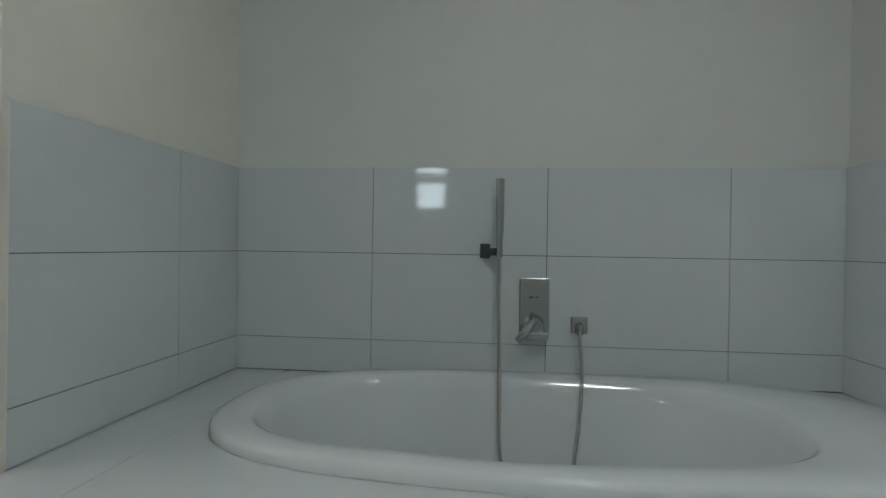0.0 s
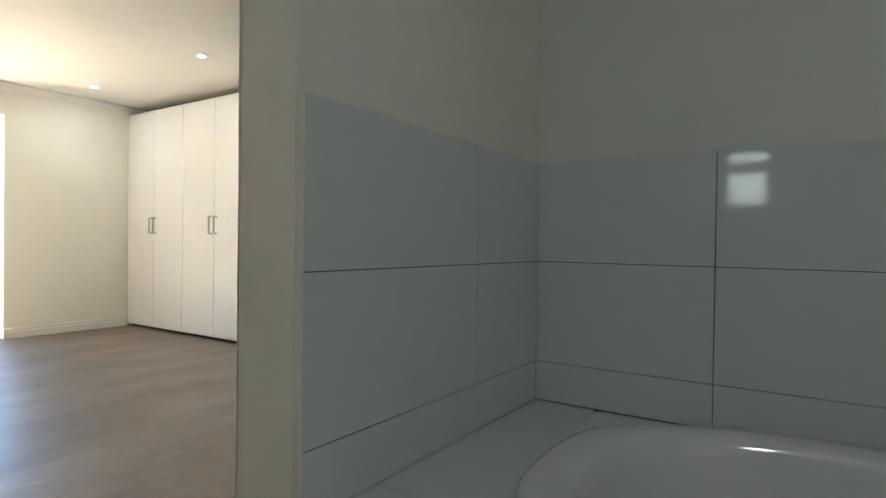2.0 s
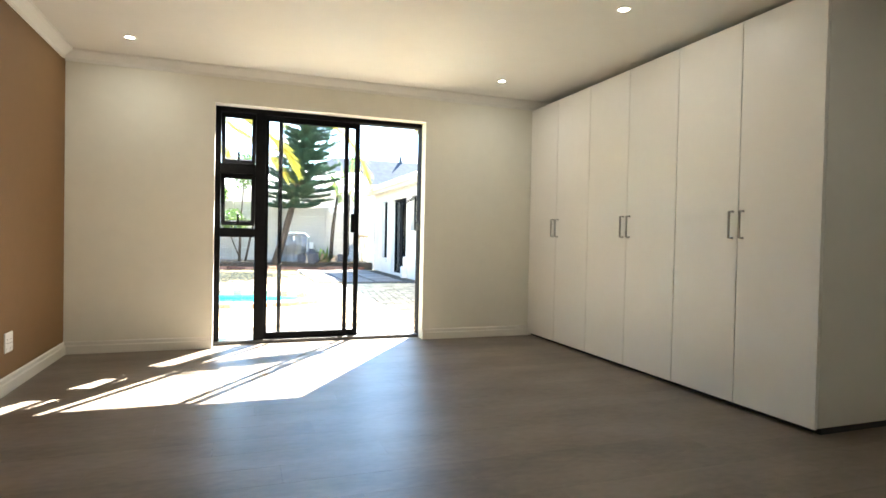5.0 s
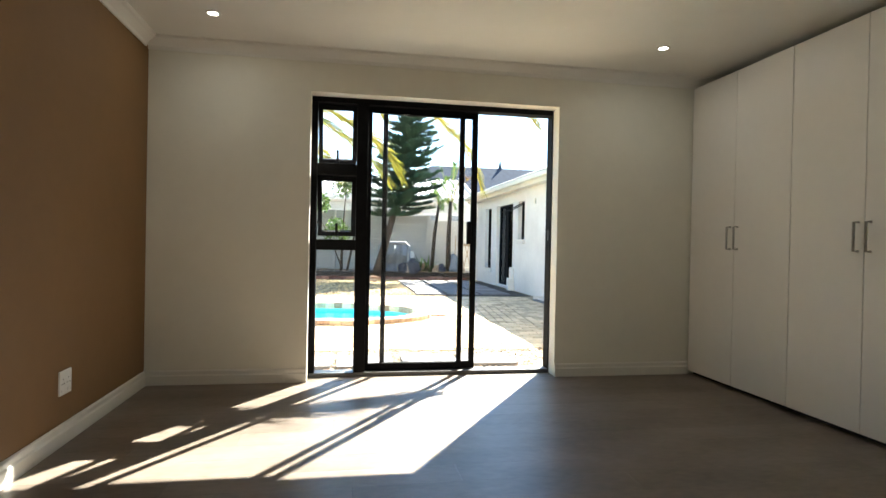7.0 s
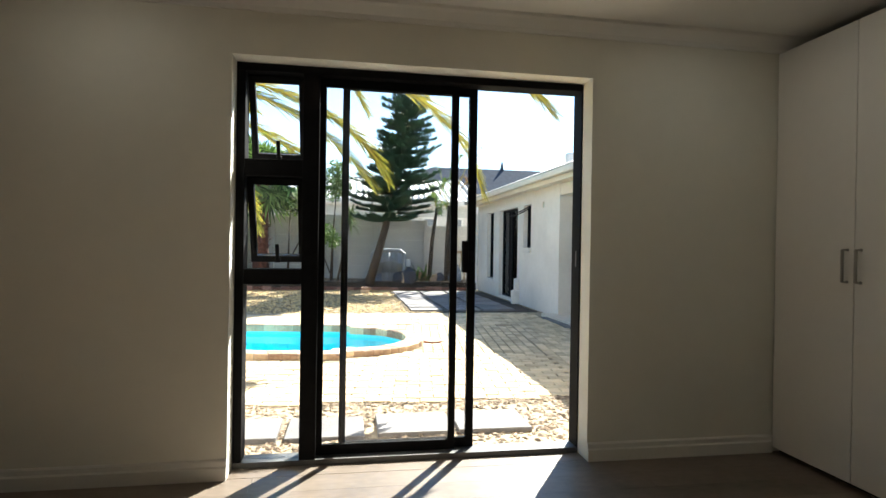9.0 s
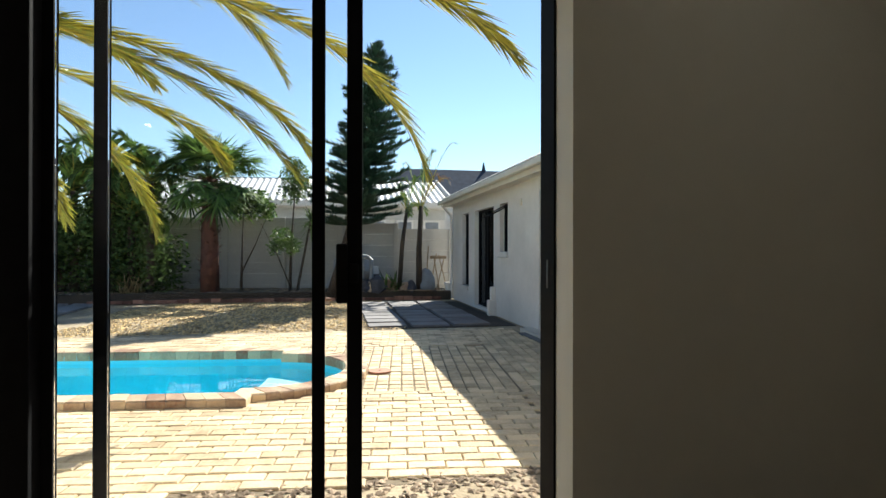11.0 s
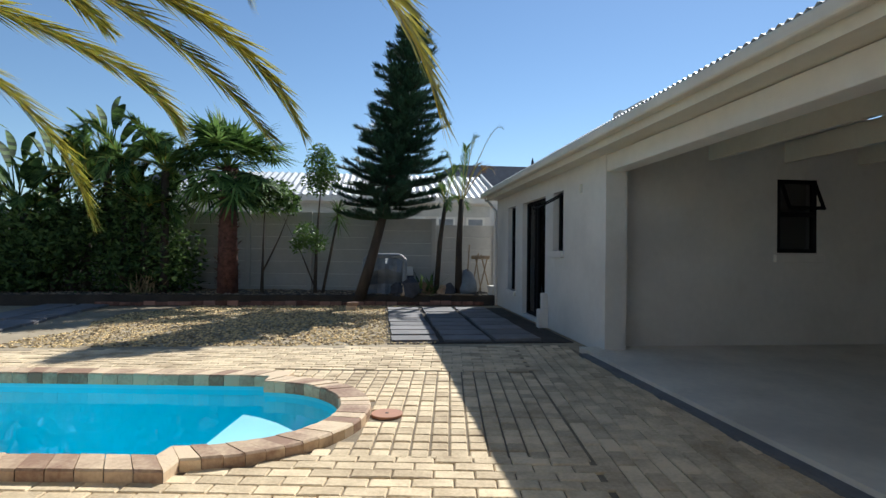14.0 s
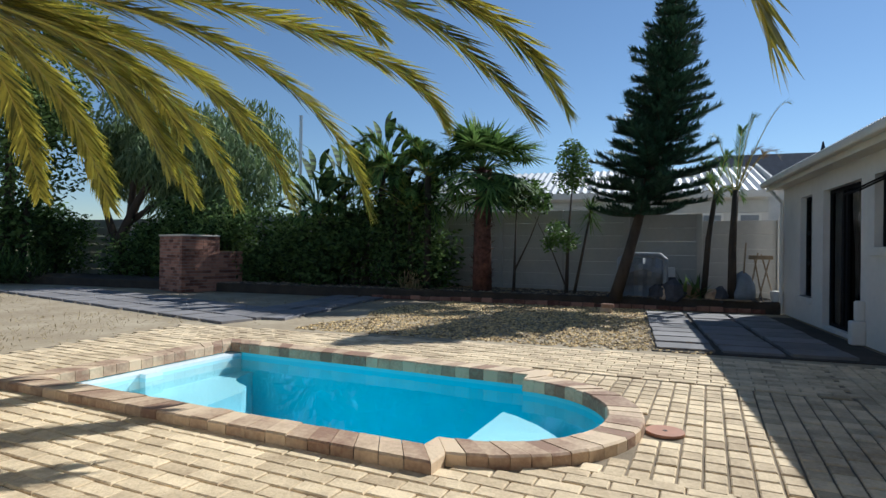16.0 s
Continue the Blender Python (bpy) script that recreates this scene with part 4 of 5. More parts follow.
scatter("gravel", "yellow brown pebble gravel", M_PEBBLE, 15000, (-18.5, -13.35, -2.6, 2.80, lambda x, y: y > -2.6 + .3 * math.sin(x * 2) + max(0, (-x - 15.5)) * .1), .028, GZ - .012, "gravel")
scatter("bark_mulch", "brown bark chip mulch strip along the house", M_CHIP, 6000, (-7.55, -6.32, -3, 4.4), .028, GZ - .014, "mulch", .45)
scatter("bed_litter", "dead leaves and twigs on the planting bed", M_CHIP, 3500, (-20.4, -18.5, -9, 4.4), .04, .16, "leaf litter", .5)
scatter("path_litter", "dry leaves scattered on the sand", M_STRAW, 2500, (-18.4, -8.5, -14, -2.7, lambda x, y: not (x > RX0 and y > RY0)), .022, GZ - .012, "leaf litter", .5)


# ---- barbecue ----
def braai():
    m = pose(-17.7, -8.65, GZ, 0, 0, 68)
    th = thing("brick_barbecue", m.translation, "stepped red face brick barbecue with a concrete top", "barbecue")
    th.rotation_euler = m.to_euler()
    bl, bh, bw_ = .222, .078, .106
    brick = S().box(0, .212, 0, .10, 0, .067).mesh("brick", M_REDBRICK)
    core = part("mortar_core", S().box(-1.23, -.012, .012, .98, 0, 1.41).box(-1.23, -.012, .98, 1.64, 0, 1.02), M_MORTAR, th)
    for r in range(18):
        hi = r < 13
        length = 1.66 if hi else 1.0
        off = 0 if r % 2 else -.11
        y = off
        while y < length - .02:
            y0, y1 = max(y, 0), min(y + bl, length)
            if y1 - y0 > .04:
                part("brick", S().box(-.10, 0, y0 + .005, y1 - .005, r * bh + .005, r * bh + .073), M_REDBRICK, th)
            y += bl
        x = -1.24 + (0 if r % 2 else -.11)
        while x < -.10:
            x0, x1 = max(x, -1.24), min(x + bl, -.102)
            if x1 - x0 > .04:
                part("brick", S().box(x0 + .005, x1 - .005, 0, .10, r * bh + .005, r * bh + .073), M_REDBRICK, th)
            x += bl
    part("top_slab", S().box(-1.26, .02, -.02, 1.0, 1.412, 1.45), M_CONC, th, bevel=.006)
    part("side_top", S().box(-1.2, -.002, 1.02, 1.66, 1.022, 1.035), M_REDBRICK, th)


braai()


# ---- plants ----
def blade(s, base, way, side, length, width, droop=0.0):
    """A tapered leaf of two quads."""
    a, w = Vector(base), Vector(side) * width
    m_ = a + way * length * .5 + Vector((0, 0, -droop * .25 * length))
    e = a + way * length + Vector((0, 0, -droop * length))
    k = len(s.v)
    s.v += [tuple(a - w * .5), tuple(a + w * .5), tuple(m_ + w), tuple(m_ - w), tuple(e)]
    s.f += [(k, k + 1, k + 2, k + 3), (k + 3, k + 2, k + 4)]


def frond(parent, base, tip, rise, leaf_len=.34, n=95, material=None, rib=.02, width=.011, arch=None):
    """A feather palm leaf: an arching rib with leaflets on both sides."""
    b, t = Vector(base), Vector(tip)
    k = b.lerp(t, .74)
    k.z = max(b.z, t.z) + rise
    k = arch or k
    pts = [(1 - u) ** 2 * b + 2 * u * (1 - u) * k + u * u * t for u in (i / 24 for i in range(25))]
    ob = part("frond", S().tube(pts, [rib * (1 - .85 * i / 24) for i in range(25)], 5), M_RIB, parent)
    s = S()
    for i in range(n):
        u = .10 + .895 * i / n
        p = (1 - u) ** 2 * b + 2 * u * (1 - u) * k + u * u * t
        d = (2 * (1 - u) * (k - b) + 2 * u * (t - k)).normalized()
        side = d.cross(Vector((0, 0, 1))).normalized()
        up = side.cross(d)
        ln = leaf_len * (math.sin(min(1, (1 - u) * 2.2 + .28) * math.pi * .5)) * R.uniform(.85, 1.1)
        for sg in (-1, 1):
            w = (d * R.uniform(.8, 1.0) + side * sg * R.uniform(.35, .6) + up * R.uniform(-.05, .25)).normalized()
            blade(s, p, w, w.cross(up).normalized(), ln, width, R.uniform(.02, .2))
    part("foliage", s, material or M_FROND, ob)
    return ob


def trunk(parent, pts, radii, material, seg=10, name="trunk", rough=.0):
    s = S().tube(pts, radii, seg)
    if rough:
        s.v = [tuple(Vector(p) + Vector((R.uniform(-1, 1), R.uniform(-1, 1), 0)) * rough) for p in s.v]
    return part(name, s, material, parent, smooth=True)


palm = thing("feather_palm", (0, 0, GZ), "large feather palm with arching yellow green fronds", "palm")
PC = Vector((-8.80, -3.04, 2.96 - GZ))
trunk(palm, [(-8.85, -3.1, 0), (-8.83, -3.08, 1.2), (-8.8, -3.04, 2.3), (-8.8, -3.04, 2.95)], [.30, .25, .25, .2], M_PALMBARK, 14, rough=.02)
# tip of each leaf, how far along its arch bends over, and how high
leaves = [((-10.67, -.16, 1.36), .88, 3.03), ((-10.49, .53, 2.03), .91, 2.88), ((-9.95, 1.30, 1.87), .74, 3.40), ((-10.10, 1.49, 1.95), .86, 3.44),
          ((-8.40, 2.28, 1.68), .92, 3.59), ((-9.67, 1.20, 2.71), .81, 4.44), ((-7.82, 2.76, 2.36), .84, 3.61),
          ((-11.05, -1.15, 1.50), .85, 2.95), ((-11.0, -1.75, 1.50), .80, 2.95), ((-11.3, -2.5, 1.55), .75, 2.9), ((-10.9, -3.2, 1.45), .7, 3.1), ((-11.5, -2.0, 2.25), .8, 3.2), ((-10.7, -2.25, 1.75), .75, 3.2),
          ((-11.9, -3.2, 2.3), .7, 3.6), ((-11.2, -4.6, 1.6), .7, 3.5), ((-9.6, -6.0, 1.8), .7, 3.6), ((-7.6, -5.9, 1.9), .7, 3.6), ((-6.9, -4.2, 2.9), .7, 3.9),
          ((-11.2, -.3, 3.0), .7, 3.9), ((-7.4, -.6, 3.4), .7, 4.3), ((-10.6, -4.8, 4.0), .6, 4.6), ((-8.6, -.2, 4.3), .6, 4.8)]
for tp, along, high in leaves:
    base = PC + Vector((R.uniform(-.06, .06), R.uniform(-.06, .06), R.uniform(-.08, .04)))
    arch = base.lerp(Vector(tp), along)
    frond(palm, base, Vector(tp) - Vector((0, 0, GZ)), 0, .40, 200, None, .022, .0135, Vector((arch.x, arch.y, high - GZ)))


def fan_leaf(s, base, way, size, n=22):
    """A round fan leaf: pleated fingers spread from one point."""
    way = way.normalized()
    side = way.cross(Vector((0, 0, 1)))
    side = side.normalized() if side.length > .01 else Vector((1, 0, 0))
    for i in range(n):
        a = radians(-115 + 230 * i / (n - 1))
        w = (way * math.cos(a) + side * math.sin(a)).normalized()
        nrm = way.cross(side)
        blade(s, base, (w + nrm * R.uniform(-.06, .06)).normalized(), w.cross(nrm).normalized(), size * R.uniform(.8, 1.1), size * .036, R.uniform(.1, .4))


def fan_palm(at, height, crown, n, name="fan_palm", label="fan palm with a shaggy reddish trunk and round crown", r=.19):
    th = thing(name, at, label, "palm")
    tr_ = trunk(th, [(0, 0, 0), (.03, 0, height * .5), (0, .02, height)], [r * 1.15, r, r * .85], M_PALMBARK, 14, rough=.02)
    s = S()
    for i in range(280):
        z, a = R.uniform(.1, height), R.uniform(0, 6.28)
        o_ = Vector((math.cos(a), math.sin(a), R.uniform(.3, .9)))
        blade(s, (r * .8 * math.cos(a), r * .8 * math.sin(a), z), o_.normalized(), Vector((-math.sin(a), math.cos(a), 0)), R.uniform(.12, .24), .035, 0)
    part("bark_fringe", s, M_PALMBARK, tr_)
    s, st = S(), S()
    for i in range(n):
        a, el = i * 2.4, radians(R.uniform(-34, 86))
        w = Vector((math.cos(a) * math.cos(el), math.sin(a) * math.cos(el), math.sin(el)))
        ln = crown * R.uniform(.42, .72)
        p = Vector((0, 0, height)) + w * ln + Vector((0, 0, -.12 * ln))
        st.tube([(0, 0, height), p], [.014, .008], 4, False)
        fan_leaf(s, p, (w + Vector((0, 0, -.25))).normalized(), crown * R.uniform(.38, .56))
    part("crown", s, M_FAN, th)
    part("stalks", st, M_BRIGHT, th)
    return th


fan_palm((-19.0, -1.31, .15), 2.75, 1.5, 74)


def clump_tree(name, at, label, stems, clumps, material, leaf, n, category="tree", drop=0.0, hang=0.0):
    """A tree of limbs and many single leaves gathered in clumps (x, y, z, radius)."""
    th = thing(name, at, label, category)
    s = S()
    for pts, r in stems:
        s.tube(pts, [r * (1 - .7 * i / (len(pts) - 1)) for i in range(len(pts))], 8)
    if s.v:
        part("trunk", s, M_BARK, th, smooth=True)
    s, total = S(), sum(c[3] ** 2 for c in clumps)
    for cx, cy, cz, r in clumps:
        for i in range(int(n * r * r / total)):
            d = Vector((R.gauss(0, 1), R.gauss(0, 1), R.gauss(0, 1))).normalized() * r * R.random() ** .45
            p = Vector((cx, cy, cz)) + d
            w = Vector((R.uniform(-1, 1), R.uniform(-1, 1), R.uniform(-.8, .6) - hang)).normalized()
            sd = w.cross(Vector((R.uniform(-1, 1), R.uniform(-1, 1), R.uniform(-1, 1)))).normalized()
            blade(s, p, w, sd, leaf * R.uniform(.6, 1.3), leaf * (.22 if not hang else .09), drop)
    part("crown", s, material, th)
    return th


def norfolk(at, top, low, wide, lean):
    """A layered pine: whorls of upswept branches covered in short needles."""
    th = thing("norfolk_pine", at, "tall dark green pine with layered upswept branches", "tree")
    L = Vector(lean)
    c = lambda z: L * (1 - max(0, 1 - z / top) ** 1.7)
    trunk(th, [tuple(c(z) + Vector((0, 0, z))) for z in (0, .8, 1.6, 3, 4.5, top)], [.13, .11, .095, .07, .045, .012], M_BARK)
    s, st = S(), S()
    levels = 21
    for lv in range(levels):
        f = lv / (levels - 1)
        z = low + (top - low) * f ** .94
        ln = wide * (1 - f) ** .58 + .04
        if lv < 2:
            ln *= .8 + .1 * lv
        nb = 10 if f < .6 else 7
        for b in range(nb):
            a = 2 * math.pi * (b + R.random() * .5) / nb + lv * .9
            out = Vector((math.cos(a), math.sin(a), 0))
            sd = Vector((-math.sin(a), math.cos(a), 0))
            l2 = ln * R.uniform(.62, 1.12)
            zz = z + R.uniform(-.07, .07)
            lift = R.uniform(.16, .40)
            line = lambda u: c(z) + out * l2 * u + Vector((0, 0, zz + l2 * (-.14 * u + lift * u * u)))
            st.tube([line(0), line(.5), line(1)], [.016, .01, .004], 4, False)
            m_ = max(4, int(l2 / .04))
            for i in range(m_):
                u = .12 + .88 * (i + .5) / m_
                p = line(u)
                plume = .5 + .5 * math.sin(math.pi * min(1, u * 1.1))
                for sg in (-1, 1):
                    for k in range(6):
                        w = (out * R.uniform(.3, 1.0) + sd * sg * R.uniform(.0, .9) + Vector((0, 0, R.uniform(.0, 1.0)))).normalized()
                        q = p + sd * sg * R.uniform(0, .13) * plume
                        blade(s, q, w, w.cross(Vector((0, 0, 1))).normalized(), R.uniform(.09, .18), .016, -.1)
    part("crown", s, M_PINE, th)
    part("limb_frame", st, M_BARK, th)


norfolk((-18.5, 1.60, .10), 6.1, 1.75, 1.32, (0, 1.08, 0))

# pair of slender palms by the annex
sp = thing("slender_palm", (-18.8, 3.80, .12), "slim palm with sparse arching leaves, partly dry", "palm")
trunk(sp, [(0, 0, 0), (.02, .0, 1.1), (0, .05, 2.2)], [.085, .075, .055], M_BARK, 10, rough=.006)
for tp, mm in (((0, .95, 3.85), M_PEPPER), ((.2, .35, 3.55), M_PEPPER), ((-.2, -.35, 3.3), M_FAN), ((.3, .75, 2.75), M_DEADLEAF), ((-.3, .6, 2.9), M_DEADLEAF), ((.1, -.5, 2.7), M_FAN), ((.4, .1, 3.3), M_FAN), ((.0, -.75, 2.2), M_FAN)):
    frond(sp, (0, .05, 2.1), tp, .15 if tp[2] > 3 else .5, .22, 46, mm, .012, .007)
sp = thing("slender_palm", (-18.8, 3.29, .14), "slim young palm with short green leaves", "palm")
trunk(sp, [(0, 0, 0), (0, .08, 1.2), (0, .2, 2.1)], [.06, .055, .04], M_BARK, 10)
for i in range(9):
    a = i * 2.4
    frond(sp, (0, .2, 2.05), (.55 * math.cos(a), .2 + .55 * math.sin(a), 2.1 + R.uniform(-.3, .9)), .3, .22, 30, M_FAN, .01, .009)

clump_tree("young_tree", (-19.0, .58, .14), "young leafy tree with thin stems against the wall", [([(0, 0, 0), (.02, .03, 1.2), (0, .12, 2.6)], .045), ([(0, .02, .1), (0, -.3, .9), (0, -.7, 1.7)], .02)],
           [(0, .12, 2.9, .38), (0, .0, 2.5, .32), (0, .25, 2.6, .32), (.05, .1, 3.15, .25), (.1, -.2, 1.35, .30), (.1, .05, 1.15, .26), (.1, -.35, 1.1, .2)], M_BRIGHT, .085, 2600)
sk = thing("spiky_shrub", (-18.95, 1.0, .14), "spiky leaved shrub on a bent stem", "shrub")
trunk(sk, [(0, -.25, 0), (0, -.1, .8), (0, .08, 1.75)], [.035, .03, .025], M_BARK)
s = S()
for i in range(90):
    w = Vector((R.gauss(0, 1), R.gauss(0, 1), R.gauss(.5, .8))).normalized()
    blade(s, (0, .08, 1.75 + R.uniform(-.15, .2)), w, w.cross(Vector((0, 0, 1))).normalized(), R.uniform(.35, .55), .016, .25)
part("crown", s, M_BRIGHT, sk)
clump_tree("slim_tree", (-19.1, -.60, .14), "slim bent tree with few leaves by the wall", [([(0, 0, 0), (0, .02, .8), (0, .05, 2.0)], .04), ([(0, .02, .5), (0, .35, 1.2), (0, .62, 1.9)], .022)], [(0, .0, 2.2, .42), (0, .35, 2.2, .4), (0, -.3, 2.3, .4), (0, .65, 2.0, .25)], M_FAN, .12, 1500)
sk = thing("aloe_plant", (-18.75, 3.0, .14), "small spiky aloe in the bed", "shrub")
s = S()
for i in range(40):
    w = Vector((R.gauss(0, 1), R.gauss(0, 1), R.uniform(.3, 1.6))).normalized()
    blade(s, (0, R.uniform(-.1, .3), 0), w, w.cross(Vector((0, 0, 1))).normalized(), R.uniform(.4, .8), .035, .1)
part("crown", s, M_LEAF, sk)
sk = thing("dry_shrub", (-18.9, -3.0, .14), "small dry yellowish shrub in the bed", "shrub")
s = S()
for i in range(120):
    w = Vector((R.gauss(0, .7), R.gauss(0, .7), R.uniform(.3, 1.6))).normalized()
    blade(s, (R.uniform(-.2, .2), R.uniform(-.25, .25), 0), w, w.cross(Vector((0, 0, 1))).normalized(), R.uniform(.3, .75), .012, .1)
part("crown", s, M_STRAW, sk)

# dense dark planting towards the corner
for i, (x, y, h, w) in enumerate(((-19.3, -3.0, 2.7, .9), (-19.4, -4.0, 2.6, 1.0), (-19.3, -5.1, 2.1, 1.0), (-19.5, -6.3, 1.9, 1.0), (-19.6, -7.6, 2.1, 1.1), (-19.7, -9.0, 2.4, 1.1), (-20.0, -10.6, 2.5, 1.2), (-20.6, -12.6, 1.9, 1.2), (-20.5, -16.6, 2.2, 1.3), (-20.2, -19.2, 2.6, 1.3))):
    cl = [(R.uniform(-.5, .3), R.uniform(-w * .6, w * .6), R.uniform(.25, h - .5), R.uniform(.5, .8)) for _ in range(20)] + [(0, 0, h - .4, .5)]
    clump_tree("dense_shrub", (x, y, .12), "tall dense dark green shrub along the wall", [([(0, 0, 0), (0, .1, h * .5), (.05, -.1, h * .8)], .06)], cl, M_LEAF, .13, 5200, "shrub")
for x, y, h, nn in ((-19.2, -3.55, 3.7, 16), (-19.0, -2.65, 3.6, 14), (-19.5, -4.5, 3.3, 12), (-19.1, -3.1, 2.5, 12), (-19.3, -5.6, 2.3, 10)):
    fp = thing("feather_palm_young", (x, y, .12), "young dark feather palm among the shrubs", "palm")
    trunk(fp, [(0, 0, 0), (0, 0, h * .75)], [.1, .08], M_BARK)
    for i in range(nn):
        a, rr = i * 2.4, R.uniform(.7, 1.35)
        frond(fp, (0, 0, h * .75), (rr * math.cos(a), rr * math.sin(a), h * .75 + R.uniform(-.4, .9)), .45, .36, 56, M_FAN, .012, .015)


def paddle(s, base, way, length, width):
    """A broad banana-like leaf, folded along its rib."""
    sd = way.cross(Vector((0, 0, 1)))
    sd = sd.normalized() if sd.length > .05 else Vector((0, 1, 0))
    up = sd.cross(way)
    prev = None
    for i in range(9):
        u = i / 8
        c = base + way * length * u - Vector((0, 0, .22 * length * u * u))
        w = width * math.sin(math.pi * (u * .9 + .07)) ** .7
        row = (c - sd * w + up * w * .45, c, c + sd * w + up * w * .45)
        if prev:
            k = len(s.v)
            s.v += [tuple(p) for p in (*prev, *row)]
            s.f += [(k, k + 1, k + 4, k + 3), (k + 1, k + 2, k + 5, k + 4)]
        prev = row


for x, y, h, nn in ((-19.8, -5.3, 3.0, 14), (-19.6, -4.1, 3.9, 13), (-19.9, -6.2, 2.7, 12), (-19.5, -5.8, 2.1, 10), (-19.5, -4.8, 2.5, 10)):
    st_ = thing("giant_strelitzia", (x, y, .12), "tall strelitzia with broad upright paddle leaves", "plant")
    trunk(st_, [(0, 0, 0), (.02, 0, h * .5), (0, 0, h * .8)], [.12, .1, .07], M_BARK)
    s, s2 = S(), S()
    for i in range(nn):
        a = (i % 2) * math.pi + math.pi / 2 + R.uniform(-.5, .5)
        el = radians(25 + 60 * i / nn)
        w = Vector((math.cos(a) * math.cos(el), math.sin(a) * math.cos(el), math.sin(el)))
        p = Vector((0, 0, h * .7 + .04 * i)) + w * R.uniform(.4, .75)
        s2.tube([(0, 0, h * .7), p], [.02, .012], 5, False)
        paddle(s, p, w, R.uniform(.65, .95), R.uniform(.13, .19))
    part("leaves", s, M_LEAF, st_, smooth=True)
    part("stalks", s2, M_LEAF, st_)

pt = [([(0, 0, 0), (.1, .1, 1.4), (.2, .9, 2.6), (.1, 1.9, 4.0)], .24), ([(0, 0, .8), (0, -.7, 2.4), (0, -1.5, 4.2)], .16), ([(.05, .3, 1.9), (0, 2.2, 2.9), (0, 3.3, 3.9)], .12), ([(.1, .5, 2.2), (0, .6, 4), (0, .8, 5.6)], .12)]
cl = [(R.uniform(-1.6, 1.2), R.uniform(-1.0, 6.2), R.uniform(2.6, 6.4), R.uniform(.7, 1.15)) for _ in range(46)]
cl = [c for c in cl if c[1] < 4.9 and ((c[1] - 2.6) / 3.9) ** 2 + ((c[2] - 4.2) / 2.7) ** 2 < 1]
clump_tree("pepper_tree", (-21.3, -14.6, GZ), "wide pepper tree with hanging feathery foliage", pt, cl + [(0, 5.2, 2.6, .9), (0, 4.4, 2.3, .8), (0, 3.4, 2.3, .8), (0, 5.6, 3.4, .9)], M_PEPPER, .30, 24000, "tree", .1, 1.1)
cl = [(R.uniform(-1.5, 1.5), R.uniform(-2.6, 2.6), R.uniform(1.2, 9.0), R.uniform(.8, 1.3)) for _ in range(44)]
clump_tree("dark_cypress_tree", (-19.6, -17.6, GZ), "tall dark evergreen tree in the garden corner", [([(0, 0, 0), (0, .1, 3), (0, 0, 8)], .22), ([(0, .6, 0), (0, .9, 2.2), (.1, 1.6, 4)], .14)], cl, M_LEAF, .2, 16000)
sk = thing("spiky_bush", (-18.4, -15.9, GZ), "dark spiky bush near the corner", "shrub")
s = S()
for i in range(420):
    w = Vector((R.gauss(0, .8), R.gauss(0, 1.2), R.uniform(.2, 1.6))).normalized()
    blade(s, (R.uniform(-.5, .5), R.uniform(-1.2, 1.2), R.uniform(0, .4)), w, w.cross(Vector((0, 0, 1))).normalized(), R.uniform(.7, 1.5), .022, .2)
part("crown", s, M_LEAF, sk)
cl = [(R.uniform(-.4, .4), R.uniform(-1.6, 1.6), R.uniform(.3, 1.5), R.uniform(.4, .6)) for _ in range(16)]
for y in (-20.5, -12.6):
    clump_tree("low_shrub", (-20.6, y, GZ), "low dark shrub in front of the wall", [([(0, 0, 0), (0, .2, 1)], .04)], cl, M_LEAF, .12, 3000, "shrub")
pole = thing("lamp_pole", (-20.3, -6.95, GZ), "plain grey metal pole behind the shrubs", "pole")
part("shaft", S().tube([(0, 0, 0), (0, 0, 4.85)], .045, 12), M_STEEL, pole)
part("cap", S().tube([(0, 0, 4.85), (0, 0, 4.88)], .055, 12), M_STEEL, pole)

# ---- things stored by the wall ----
sheet = thing("plastic_chair_stack", (-18.75, 2.12, .16), "grey plastic sheet draped over stored things", "junk pile")
s = S()
for i in range(10):
    for j in range(8):
        f_ = lambda a, b: (-.1 - .12 * math.sin(b * .9) + .05 * math.sin(a * 1.7), -.4 + a * .085, b * .115 * (1 - .04 * abs(a - 5)))
        s.poly([f_(i, j), f_(i + 1, j), f_(i + 1, j + 1), f_(i, j + 1)])
part("cover", s, M_JUNK, sheet, smooth=True)
part("rail", S().tube([(.02, -.45, 0), (.02, -.42, .78), (.02, -.32, .86), (.02, .35, .86), (.02, .45, .78), (.02, .47, 0)], .055, 8), M_JUNK, sheet)
for k, (y, z, r) in enumerate(((2.72, .3, .21), (3.42, .2, .12), (2.42, .22, .15), (2.55, .2, .13), (3.58, .2, .14))):
    rb = thing("rubble_stone", (-18.7, y, .14), "dark stone or lump of rubble by the wall", "stone", "rubble by the wall")
    bm_ = S().tube([(0, 0, -.02), (0, .02, r * .6), (.02, 0, r * 1.4), (0, 0, r * 1.9)], [r, r * 1.15, r * .9, r * .3], 8)
    bm_.v = [tuple(Vector(p) + Vector((R.uniform(-.03, .03), R.uniform(-.03, .03), R.uniform(-.03, .03)))) for p in bm_.v]
    part("lump", bm_, M_JUNKD if k % 2 == 0 else M_COPING, rb)


